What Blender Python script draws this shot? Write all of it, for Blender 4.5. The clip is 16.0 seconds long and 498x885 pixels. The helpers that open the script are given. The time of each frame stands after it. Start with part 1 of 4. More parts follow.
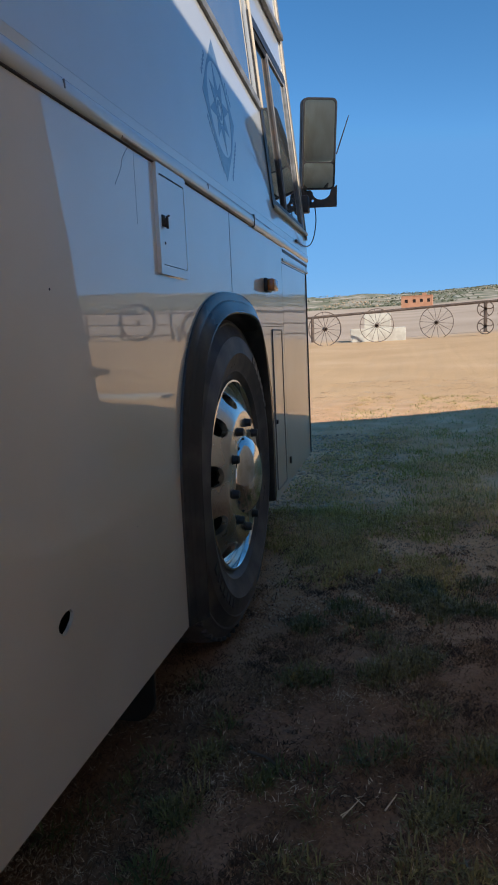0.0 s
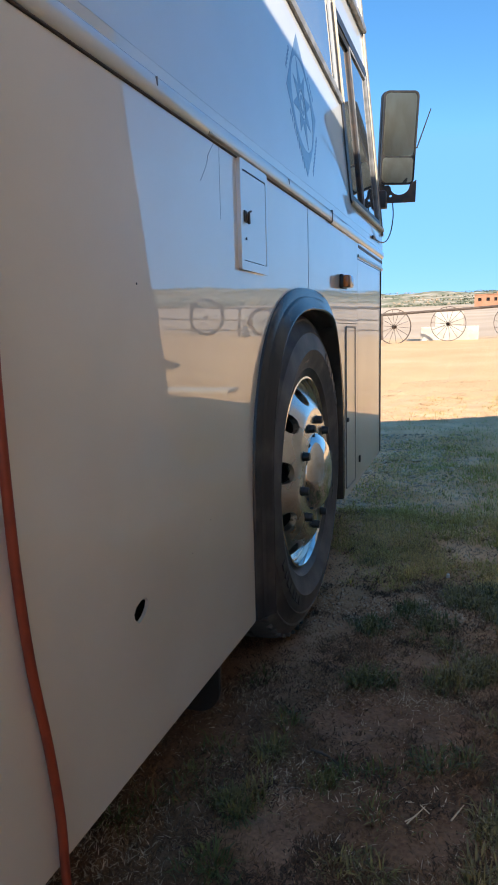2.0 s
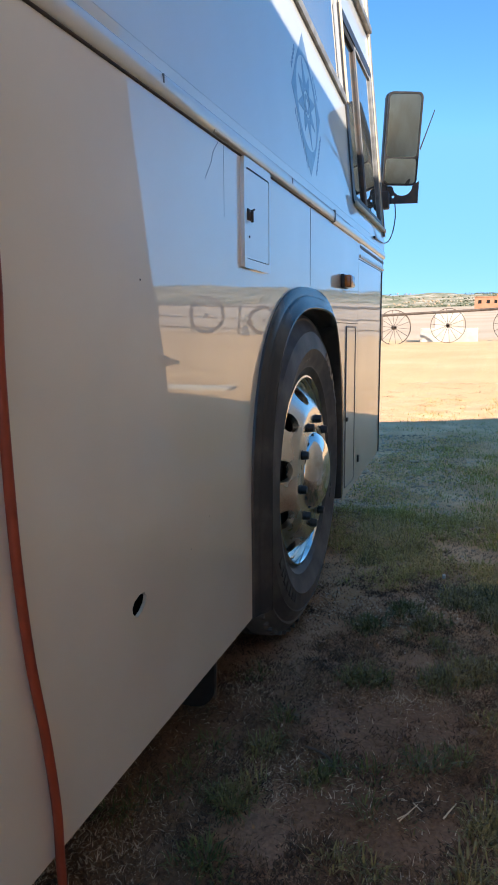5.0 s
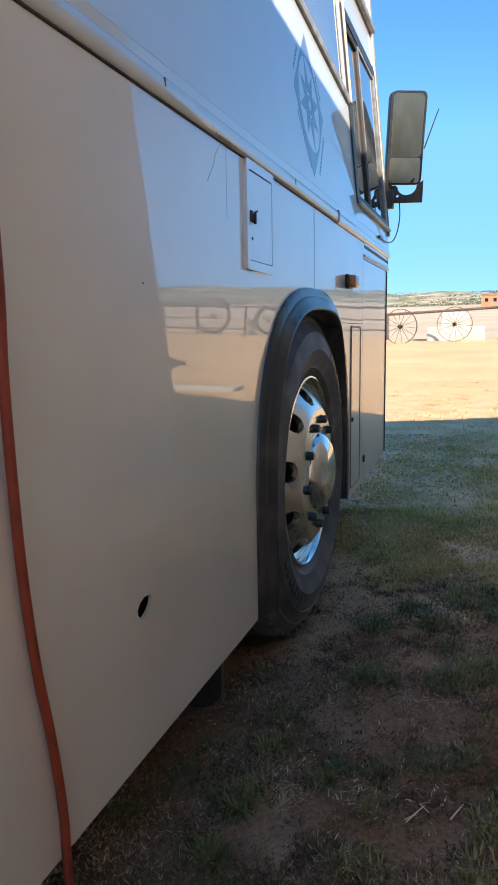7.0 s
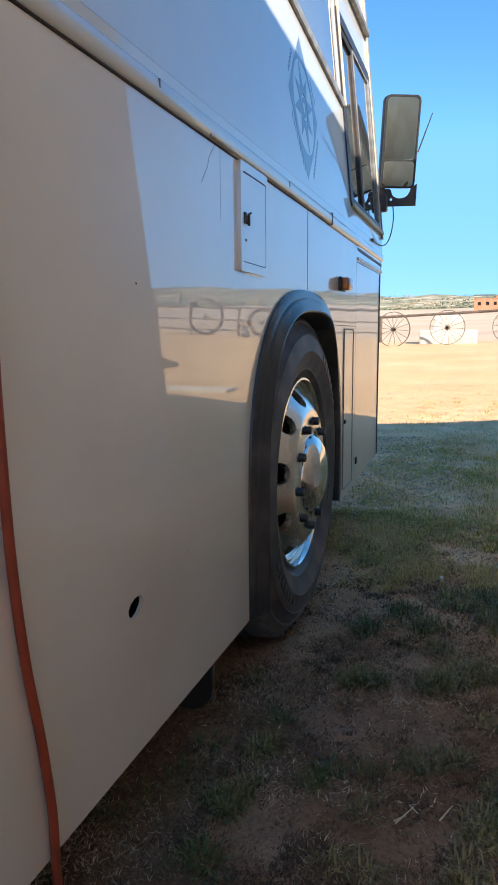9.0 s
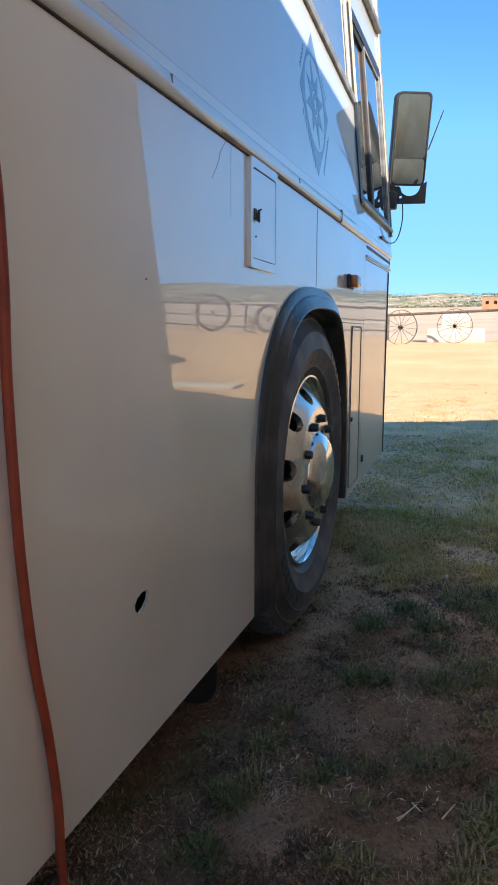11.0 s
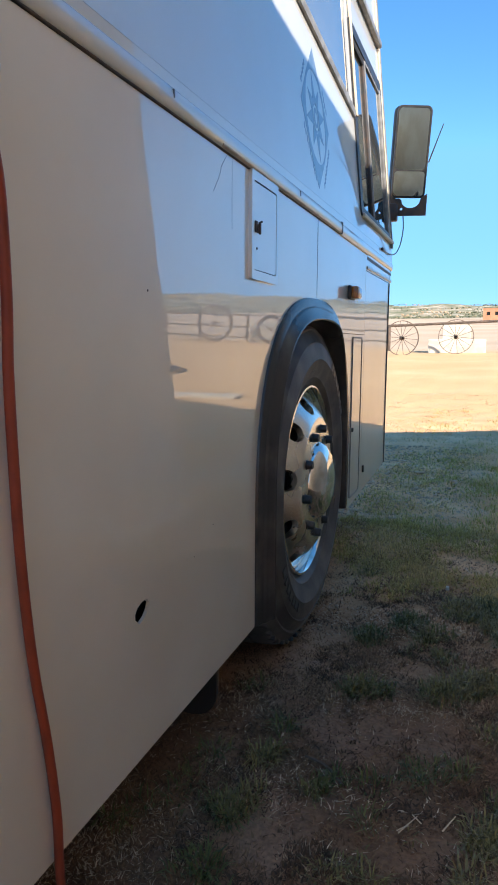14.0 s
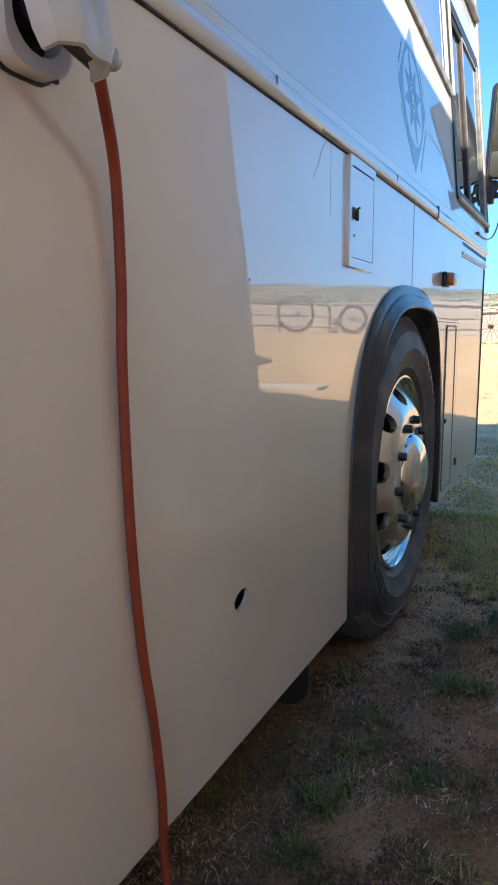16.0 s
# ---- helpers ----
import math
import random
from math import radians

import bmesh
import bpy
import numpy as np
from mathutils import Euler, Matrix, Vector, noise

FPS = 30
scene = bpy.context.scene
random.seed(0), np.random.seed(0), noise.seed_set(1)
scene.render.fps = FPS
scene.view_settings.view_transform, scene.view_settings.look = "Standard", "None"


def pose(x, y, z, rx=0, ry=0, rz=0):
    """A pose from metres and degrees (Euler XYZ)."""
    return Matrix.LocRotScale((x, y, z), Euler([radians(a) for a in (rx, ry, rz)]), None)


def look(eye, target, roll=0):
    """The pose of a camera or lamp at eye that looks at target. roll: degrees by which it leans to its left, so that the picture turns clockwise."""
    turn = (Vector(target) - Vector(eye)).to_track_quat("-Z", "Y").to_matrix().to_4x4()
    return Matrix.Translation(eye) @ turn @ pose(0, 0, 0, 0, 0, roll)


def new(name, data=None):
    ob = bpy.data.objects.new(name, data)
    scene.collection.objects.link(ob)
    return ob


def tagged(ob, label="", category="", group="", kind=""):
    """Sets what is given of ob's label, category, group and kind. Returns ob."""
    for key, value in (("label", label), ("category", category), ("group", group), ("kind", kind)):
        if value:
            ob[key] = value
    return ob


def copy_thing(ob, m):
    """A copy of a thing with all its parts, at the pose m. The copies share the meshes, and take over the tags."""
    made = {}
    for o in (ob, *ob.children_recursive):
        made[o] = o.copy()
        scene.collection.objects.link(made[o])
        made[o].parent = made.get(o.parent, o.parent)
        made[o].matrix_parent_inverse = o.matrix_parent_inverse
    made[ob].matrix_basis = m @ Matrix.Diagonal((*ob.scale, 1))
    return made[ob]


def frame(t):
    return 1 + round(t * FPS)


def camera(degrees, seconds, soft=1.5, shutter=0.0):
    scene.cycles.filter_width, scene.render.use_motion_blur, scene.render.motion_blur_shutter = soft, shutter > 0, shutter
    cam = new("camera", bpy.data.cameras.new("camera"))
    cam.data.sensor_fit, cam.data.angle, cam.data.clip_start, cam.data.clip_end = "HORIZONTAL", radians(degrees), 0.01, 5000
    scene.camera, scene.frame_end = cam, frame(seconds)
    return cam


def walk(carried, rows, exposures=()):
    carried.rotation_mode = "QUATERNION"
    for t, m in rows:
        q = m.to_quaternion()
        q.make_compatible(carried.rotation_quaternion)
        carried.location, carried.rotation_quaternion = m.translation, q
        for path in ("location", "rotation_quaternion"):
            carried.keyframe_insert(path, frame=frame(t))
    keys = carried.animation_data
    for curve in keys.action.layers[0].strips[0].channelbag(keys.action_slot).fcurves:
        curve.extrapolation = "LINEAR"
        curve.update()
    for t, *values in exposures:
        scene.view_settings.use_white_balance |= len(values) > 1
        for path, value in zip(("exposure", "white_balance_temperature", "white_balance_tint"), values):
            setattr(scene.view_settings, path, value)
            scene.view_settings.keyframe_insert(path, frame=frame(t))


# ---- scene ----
cam = camera(41.1, 16.0, 1.8)
PATH = [
    (0, (0.534, -2.011, 0.925), (0.043, -0.096, 0.617), -2.6),
    (0.5, (0.518, -2.018, 0.927), (-0.13, -0.15, 0.626), -1.7),
    (1, (0.516, -2.013, 0.928), (-0.108, -0.14, 0.61), -1.3),
    (1.5, (0.514, -2.014, 0.925), (-0.134, -0.148, 0.612), -1.5),
    (2, (0.511, -2.017, 0.927), (-0.161, -0.159, 0.613), -1.5),
    (2.5, (0.512, -2.021, 0.929), (-0.16, -0.162, 0.631), -1.3),
    (3, (0.505, -2.022, 0.927), (-0.158, -0.163, 0.605), -0.7),
    (3.5, (0.51, -2.024, 0.928), (-0.167, -0.169, 0.612), -1.0),
    (4, (0.507, -2.024, 0.926), (-0.144, -0.162, 0.599), -0.2),
    (6.3, (0.513, -2.025, 0.929), (-0.176, -0.173, 0.622), -0.9),
    (6.5, (0.513, -2.027, 0.931), (-0.175, -0.175, 0.622), -0.7),
    (7, (0.515, -2.024, 0.929), (-0.17, -0.172, 0.611), -1.0),
    (7.5, (0.513, -2.027, 0.93), (-0.167, -0.173, 0.616), -0.7),
    (8, (0.515, -2.025, 0.928), (-0.152, -0.166, 0.618), -0.6),
    (10.5, (0.517, -2.027, 0.93), (-0.15, -0.169, 0.608), -0.4),
    (11, (0.513, -2.028, 0.929), (-0.166, -0.175, 0.605), 0.1),
    (11.5, (0.515, -2.026, 0.929), (-0.155, -0.17, 0.604), -0.0),
    (12, (0.513, -2.029, 0.93), (-0.163, -0.174, 0.607), 0.1),
    (12.5, (0.516, -2.025, 0.93), (-0.163, -0.173, 0.599), -0.0),
    (13, (0.515, -2.027, 0.931), (-0.157, -0.173, 0.598), 0.5),
    (13.5, (0.516, -2.028, 0.931), (-0.162, -0.174, 0.612), 0.2),
    (14, (0.517, -2.033, 0.93), (-0.168, -0.177, 0.636), 0.2),
    (14.5, (0.515, -2.036, 0.933), (-0.185, -0.185, 0.642), 0.4),
    (15, (0.514, -2.034, 0.93), (-0.192, -0.186, 0.636), 0.2),
    (15.5, (0.508, -2.034, 0.929), (-0.276, -0.218, 0.637), -0.6),
    (16, (0.485, -2.041, 0.927), (-0.418, -0.285, 0.607), -0.4),
]
EXPOSURE = [(t, e, k + 40, 12.5) for t, e, k in ((0.0, 0.29, 6250), (0.2, 0.43, 6300), (0.5, 0.77, 6450), (0.8, 1.09, 6560), (1.2, 1.14, 6600), (2.8, 1.13, 6600), (4.0, 1.25, 6600), (15.0, 1.25, 6600), (15.4, 1.27, 6600), (16.0, 1.53, 6600))]
walk(cam, [(t, look(eye, target, roll)) for t, eye, target, roll in PATH], EXPOSURE)

# ---- light ----
SUN = Vector((1.20, -0.87, 1.0)).normalized()
world = bpy.data.worlds.new("sky")
scene.world = world
world.use_nodes = True
wn = world.node_tree
sky = wn.nodes.new("ShaderNodeTexSky")
sky.sky_type, sky.sun_disc = "NISHITA", False
sky.sun_elevation, sky.sun_rotation = math.asin(SUN.z), math.atan2(SUN.x, SUN.y)
sky.altitude, sky.air_density, sky.dust_density, sky.ozone_density = 1200, 0.75, 0.0, 1.2
deep = wn.nodes.new("ShaderNodeHueSaturation")
deep.inputs["Hue"].default_value, deep.inputs["Saturation"].default_value = 0.492, 1.26
wn.links.new(sky.outputs[0], deep.inputs["Color"])
haze = wn.nodes.new("ShaderNodeMix")
haze.data_type, haze.blend_type = "RGBA", "DARKEN"
haze.inputs[0].default_value, haze.inputs[7].default_value = 0.88, (0.76, 2.05, 4.0, 1)
wn.links.new(deep.outputs[0], haze.inputs[6])
wn.links.new(haze.outputs[2], wn.nodes["Background"].inputs[0])
wn.nodes["Background"].inputs[1].default_value = 0.15
sun = new("sun", bpy.data.lights.new("sun", "SUN"))
sun.data.energy, sun.data.angle, sun.data.color = 4.2, radians(0.5), (1.0, 0.94, 0.84)
sun.matrix_world = look(SUN * 60, (0, 0, 0))


# ---- materials ----
def mat(name, base, rough=0.6, metal=0.0, second=None, scale=8.0, detail=6.0, lo=0.4, hi=0.6, bump=0.0, bump_scale=60.0,
        coat=0.0, coat_ior=1.5, ior=1.5, transmission=0.0, island=0.0, rough_var=0.0, bump_detail=3.0):
    """A painted, rubbery, stony or metal surface with variation at two scales."""
    m = bpy.data.materials.new(name)
    m.use_nodes = True
    t, n = m.node_tree, m.node_tree.nodes
    b = n["Principled BSDF"]
    b.inputs["Base Color"].default_value = (*base, 1)
    b.inputs["Roughness"].default_value = rough
    b.inputs["Metallic"].default_value = metal
    b.inputs["IOR"].default_value = ior
    b.inputs["Coat Weight"].default_value = coat
    b.inputs["Coat IOR"].default_value = coat_ior
    b.inputs["Coat Roughness"].default_value = 0.015
    b.inputs["Transmission Weight"].default_value = transmission
    co = n.new("ShaderNodeTexCoord")
    if second:
        a = n.new("ShaderNodeTexNoise")
        a.inputs["Scale"].default_value, a.inputs["Detail"].default_value = scale, detail
        r = n.new("ShaderNodeValToRGB")
        r.color_ramp.elements[0].position, r.color_ramp.elements[1].position = lo, hi
        r.color_ramp.elements[0].color, r.color_ramp.elements[1].color = (*base, 1), (*second, 1)
        t.links.new(co.outputs["Object"], a.inputs["Vector"])
        t.links.new(a.outputs[0], r.inputs[0])
        out = r.outputs[0]
        if island:
            g, h = n.new("ShaderNodeNewGeometry"), n.new("ShaderNodeHueSaturation")
            k = n.new("ShaderNodeMapRange")
            k.inputs["To Min"].default_value, k.inputs["To Max"].default_value = 1 - island, 1 + island
            t.links.new(g.outputs["Random Per Island"], k.inputs[0])
            t.links.new(k.outputs[0], h.inputs["Value"])
            t.links.new(out, h.inputs["Color"])
            out = h.outputs[0]
        t.links.new(out, b.inputs["Base Color"])
        if rough_var:
            q = n.new("ShaderNodeMapRange")
            q.inputs["To Min"].default_value, q.inputs["To Max"].default_value = rough - rough_var, rough + rough_var
            t.links.new(a.outputs[0], q.inputs[0])
            t.links.new(q.outputs[0], b.inputs["Roughness"])
    if bump:
        c, u = n.new("ShaderNodeTexNoise"), n.new("ShaderNodeBump")
        c.inputs["Scale"].default_value, c.inputs["Detail"].default_value = bump_scale, bump_detail
        u.inputs["Strength"].default_value, u.inputs["Distance"].default_value = 1.0, bump
        t.links.new(co.outputs["Object"], c.inputs["Vector"])
        t.links.new(c.outputs[0], u.inputs["Height"])
        t.links.new(u.outputs[0], b.inputs["Normal"])
        t.links.new(u.outputs[0], b.inputs["Coat Normal"])
    return m


CREAM = mat("cream_paint", (0.80, 0.705, 0.57), 0.32, second=(0.745, 0.645, 0.51), scale=2.2, bump=0.0011, bump_scale=1.5, coat=1.0, coat_ior=2.05, ior=1.85)
WHITE = mat("white_paint", (0.74, 0.72, 0.67), 0.32, second=(0.70, 0.68, 0.63), scale=2.2, bump=0.0010, bump_scale=1.5, coat=1.0, coat_ior=2.0, ior=1.8)
WAVY = mat("dented_cream_paint", (0.80, 0.705, 0.57), 0.32, second=(0.745, 0.645, 0.51), scale=2.2, bump=0.0018, bump_scale=3.0, bump_detail=1.0, coat=1.0, coat_ior=2.05, ior=1.85)
MOULD = mat("moulding", (0.58, 0.50, 0.38), 0.35, second=(0.34, 0.27, 0.19), scale=14, lo=0.5, hi=0.72, bump=0.0006, bump_scale=40, coat=0.4)
SILL = mat("beige_strip", (0.76, 0.62, 0.44), 0.5, second=(0.55, 0.44, 0.30), scale=18, lo=0.45, hi=0.7, bump=0.0006, bump_scale=50)
GREYTRIM = mat("grey_trim", (0.26, 0.25, 0.235), 0.45, second=(0.16, 0.15, 0.14), scale=20)
INK = mat("clean_rubber", (0.034, 0.032, 0.030), 0.42, second=(0.050, 0.045, 0.041), scale=30)
RUBBER = mat("tyre_rubber", (0.064, 0.059, 0.055), 0.56, second=(0.155, 0.135, 0.115), scale=12, lo=0.40, hi=0.72, bump=0.0006, bump_scale=160)
FLARE = mat("black_flare", (0.040, 0.037, 0.035), 0.24, second=(0.10, 0.087, 0.072), scale=9, lo=0.5, hi=0.75, bump=0.0008, bump_scale=25, rough_var=0.06, ior=1.5)
DARK = mat("underbody_black", (0.012, 0.011, 0.010), 0.8, second=(0.025, 0.02, 0.016), scale=6, bump=0.002, bump_scale=20)
ALLOY = mat("polished_alloy", (0.84, 0.80, 0.73), 0.27, metal=1.0, second=(0.66, 0.58, 0.47), scale=7, lo=0.45, hi=0.75, bump=0.0003, bump_scale=60, rough_var=0.07)
CHROME = mat("chrome", (0.84, 0.82, 0.78), 0.13, metal=1.0, second=(0.62, 0.55, 0.45), scale=16, lo=0.52, hi=0.7, rough_var=0.05)
NUTCAP = mat("black_plastic", (0.018, 0.017, 0.017), 0.42, second=(0.035, 0.03, 0.028), scale=40)
AMBER = mat("amber_plastic", (0.55, 0.16, 0.02), 0.25, second=(0.42, 0.11, 0.02), scale=60, coat=0.6)
GLASS = mat("window_glass", (0.10, 0.11, 0.11), 0.02, second=(0.13, 0.13, 0.12), scale=4, transmission=0.35, ior=1.6, coat=1.0, coat_ior=1.9)
TINT = mat("tinted_glass", (0.16, 0.18, 0.20), 0.05, second=(0.20, 0.21, 0.22), scale=3, coat=1.0, coat_ior=2.0, ior=1.8, bump=0.0006, bump_scale=2.0)
MIRRORGLASS = mat("mirror_glass", (0.66, 0.76, 0.75), 0.02, metal=1.0)
EMBLEM = mat("slate_blue_decal", (0.11, 0.17, 0.25), 0.35, second=(0.17, 0.23, 0.31), scale=30, coat=0.8, coat_ior=1.8)
PLASTIC = mat("white_plastic", (0.62, 0.61, 0.57), 0.4, second=(0.50, 0.48, 0.43), scale=18, lo=0.45, hi=0.7, bump=0.0004, bump_scale=80)
CABLE = mat("orange_cable", (0.29, 0.042, 0.013), 0.55, second=(0.21, 0.030, 0.010), scale=20)
STEEL = mat("dark_steel", (0.05, 0.048, 0.047), 0.5, metal=0.4, second=(0.09, 0.06, 0.045), scale=25, bump=0.0005, bump_scale=60)
RUST = mat("rusty_iron", (0.16, 0.112, 0.078), 0.8, second=(0.095, 0.066, 0.048), scale=9, bump=0.003, bump_scale=30)
CONCRETE = mat("whitewashed_concrete", (0.68, 0.64, 0.52), 0.85, second=(0.54, 0.49, 0.39), scale=3, bump=0.006, bump_scale=9)
PLASTER = mat("beige_plaster", (0.54, 0.455, 0.355), 0.9, second=(0.47, 0.39, 0.295), scale=1.2, bump=0.004, bump_scale=20)
ROOFING = mat("grey_roofing", (0.25, 0.24, 0.23), 0.7, second=(0.20, 0.18, 0.17), scale=2)
BRICK = mat("orange_brick", (0.58, 0.29, 0.16), 0.9, second=(0.50, 0.24, 0.13), scale=0.8)
RUBBLE = mat("pale_rubble", (0.82, 0.63, 0.43), 0.85, second=(0.60, 0.43, 0.27), scale=7, bump=0.004, bump_scale=30)
STONE = mat("pale_stone", (0.62, 0.44, 0.27), 0.85, second=(0.44, 0.29, 0.17), scale=9, bump=0.004, bump_scale=30)
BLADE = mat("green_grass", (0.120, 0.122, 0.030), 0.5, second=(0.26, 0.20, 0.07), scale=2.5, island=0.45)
# Drier, lighter copy of the grass; its raised colour stands in for light.
MEADOW = mat("brightened_dry_grass", (0.43, 0.36, 0.085), 0.6, second=(0.76, 0.51, 0.21), scale=1.6, lo=0.42, hi=0.66, island=0.35)
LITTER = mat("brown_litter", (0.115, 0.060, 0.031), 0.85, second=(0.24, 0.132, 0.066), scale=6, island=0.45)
STRAW = mat("dry_straw", (0.66, 0.52, 0.36), 0.7, second=(0.33, 0.19, 0.085), scale=2.0, island=0.4)
CLOD = mat("earth_clod", (0.40, 0.27, 0.175), 0.95, second=(0.58, 0.43, 0.30), scale=5, island=0.35)
SHRUB = mat("scrub", (0.11, 0.12, 0.06), 0.85, second=(0.17, 0.16, 0.09), scale=0.3, island=0.4)


def ground_material():
    m = bpy.data.materials.new("sandy_ground")
    m.use_nodes = True
    t, n = m.node_tree, m.node_tree.nodes
    b = n["Principled BSDF"]
    b.inputs["Roughness"].default_value = 0.95
    co = n.new("ShaderNodeTexCoord")

    def noise_at(scale, detail=6, stretch=None):
        a = n.new("ShaderNodeTexNoise")
        a.inputs["Scale"].default_value, a.inputs["Detail"].default_value = scale, detail
        src = co.outputs["Object"]
        if stretch:
            p = n.new("ShaderNodeMapping")
            p.inputs["Scale"].default_value = stretch
            t.links.new(src, p.inputs[0])
            src = p.outputs[0]
        t.links.new(src, a.inputs["Vector"])
        return a.outputs[0]

    def ramp(src, stops):
        r = n.new("ShaderNodeValToRGB")
        while len(r.color_ramp.elements) < len(stops):
            r.color_ramp.elements.new(0.5)
        for e, (p, c) in zip(r.color_ramp.elements, stops):
            e.position, e.color = p, (*c, 1)
        t.links.new(src, r.inputs[0])
        return r.outputs[0]

    def mix(a, c, f):
        x = n.new("ShaderNodeMix")
        x.data_type = "RGBA"
        t.links.new(a, x.inputs[6]), t.links.new(c, x.inputs[7]), t.links.new(f, x.inputs[0])
        return x.outputs[2]

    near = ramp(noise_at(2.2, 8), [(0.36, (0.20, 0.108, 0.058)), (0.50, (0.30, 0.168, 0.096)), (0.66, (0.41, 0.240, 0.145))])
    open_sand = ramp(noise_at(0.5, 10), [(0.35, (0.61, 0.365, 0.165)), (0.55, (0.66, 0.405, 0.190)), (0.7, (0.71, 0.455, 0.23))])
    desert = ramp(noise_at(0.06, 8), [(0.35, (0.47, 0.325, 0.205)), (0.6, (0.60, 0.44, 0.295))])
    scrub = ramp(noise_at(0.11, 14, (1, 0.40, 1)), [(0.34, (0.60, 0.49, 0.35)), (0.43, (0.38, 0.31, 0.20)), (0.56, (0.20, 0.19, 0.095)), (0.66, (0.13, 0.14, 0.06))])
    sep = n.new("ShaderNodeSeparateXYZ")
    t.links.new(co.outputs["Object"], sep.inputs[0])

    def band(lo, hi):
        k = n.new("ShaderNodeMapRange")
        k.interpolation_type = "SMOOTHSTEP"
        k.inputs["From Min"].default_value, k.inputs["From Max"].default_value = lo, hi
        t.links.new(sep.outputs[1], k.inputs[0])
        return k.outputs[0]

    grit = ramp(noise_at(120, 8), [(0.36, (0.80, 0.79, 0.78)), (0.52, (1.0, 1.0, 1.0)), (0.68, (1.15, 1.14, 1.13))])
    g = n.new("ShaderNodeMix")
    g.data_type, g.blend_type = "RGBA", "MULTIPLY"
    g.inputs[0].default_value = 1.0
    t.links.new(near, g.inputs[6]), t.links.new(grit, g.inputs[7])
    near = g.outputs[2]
    # Paler earth past the wheel, brightened to stand in for the stronger light there.
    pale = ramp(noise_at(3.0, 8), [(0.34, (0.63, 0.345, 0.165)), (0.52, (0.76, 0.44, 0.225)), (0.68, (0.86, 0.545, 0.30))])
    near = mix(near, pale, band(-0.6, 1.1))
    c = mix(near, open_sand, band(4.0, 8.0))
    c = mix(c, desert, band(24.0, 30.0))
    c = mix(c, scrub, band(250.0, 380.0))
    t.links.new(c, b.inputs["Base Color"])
    u = n.new("ShaderNodeBump")
    u.inputs["Strength"].default_value, u.inputs["Distance"].default_value = 0.75, 0.02
    t.links.new(noise_at(26, 9), u.inputs["Height"])
    t.links.new(u.outputs[0], b.inputs["Normal"])
    return m


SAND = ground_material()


# ---- builders ----
def mesh_of(bm, name, material, smooth=0):
    bmesh.ops.recalc_face_normals(bm, faces=bm.faces)
    me = bpy.data.meshes.new(name)
    bm.to_mesh(me)
    bm.free()
    me.materials.append(material)
    if smooth:
        me.shade_smooth()
        me.set_sharp_from_angle(angle=radians(smooth if smooth > 1 else 28))
    return me


def part(name, bm, material, parent, label="", smooth=1):
    ob = new(name, mesh_of(bm, name, material, smooth))
    ob.parent = parent
    return tagged(ob, label)


def thing(name, label, category, at=(0, 0, 0), group="", kind=""):
    ob = new(name)
    ob.empty_display_size = 0.1
    ob.matrix_world = at if isinstance(at, Matrix) else Matrix.Translation(at)
    return tagged(ob, label, category, group, kind)


def box(size, at=(0, 0, 0), bevel=0.0, m=None, seg=2):
    bm = bmesh.new()
    bmesh.ops.create_cube(bm, size=1, matrix=Matrix.Translation(at) @ Matrix.Diagonal((*size, 1)))
    if bevel:
        bmesh.ops.bevel(bm, geom=bm.edges[:], offset=bevel, segments=seg, affect="EDGES", profile=0.5)
    if m:
        bm.transform(m)
    return bm


def join(*bms):
    out = bmesh.new()
    for b in bms:
        me = bpy.data.meshes.new("tmp")
        b.to_mesh(me)
        b.free()
        out.from_mesh(me)
        bpy.data.meshes.remove(me)
    return out


def rod(a, b, r0, r1=None, seg=10):
    a, b = Vector(a), Vector(b)
    bm = bmesh.new()
    bmesh.ops.create_cone(bm, cap_ends=True, segments=seg, radius1=r0, radius2=r0 if r1 is None else r1, depth=(b - a).length)
    bm.transform(Matrix.Translation((a + b) / 2) @ (b - a).to_track_quat("Z", "Y").to_matrix().to_4x4())
    return bm


def lathe(profile, seg=72, cap=False):
    """Turns (radius, out) pairs about the x axis."""
    bm = bmesh.new()
    rings = []
    for r, x in profile:
        rings.append([bm.verts.new((x, r * math.cos(a), r * math.sin(a))) for a in (2 * math.pi * i / seg for i in range(seg))])
    for p, q in zip(rings, rings[1:]):
        for i in range(seg):
            j = (i + 1) % seg
            bm.faces.new((p[i], p[j], q[j], q[i]))
    if cap:
        bm.faces.new(rings[-1])
    return bm


def plate(outline, holes=(), thick=0.01, place=lambda y, z, d: (-d, y, z), cuts=0):
    """A sheet cut to an outline of (y, z), with holes, thick inwards."""
    bm = bmesh.new()
    for loop in (outline, *holes):
        vs = [bm.verts.new((0, y, z)) for y, z in loop]
        for a, b in zip(vs, vs[1:] + vs[:1]):
            bm.edges.new((a, b))
    bmesh.ops.triangle_fill(bm, use_beauty=True, use_dissolve=False, edges=bm.edges[:])
    got = bmesh.ops.extrude_face_region(bm, geom=bm.faces[:])
    back = {v for v in got["geom"] if isinstance(v, bmesh.types.BMVert)}
    for v in bm.verts:
        v.co = Vector(place(v.co.y, v.co.z, thick if v in back else 0.0))
    return bm


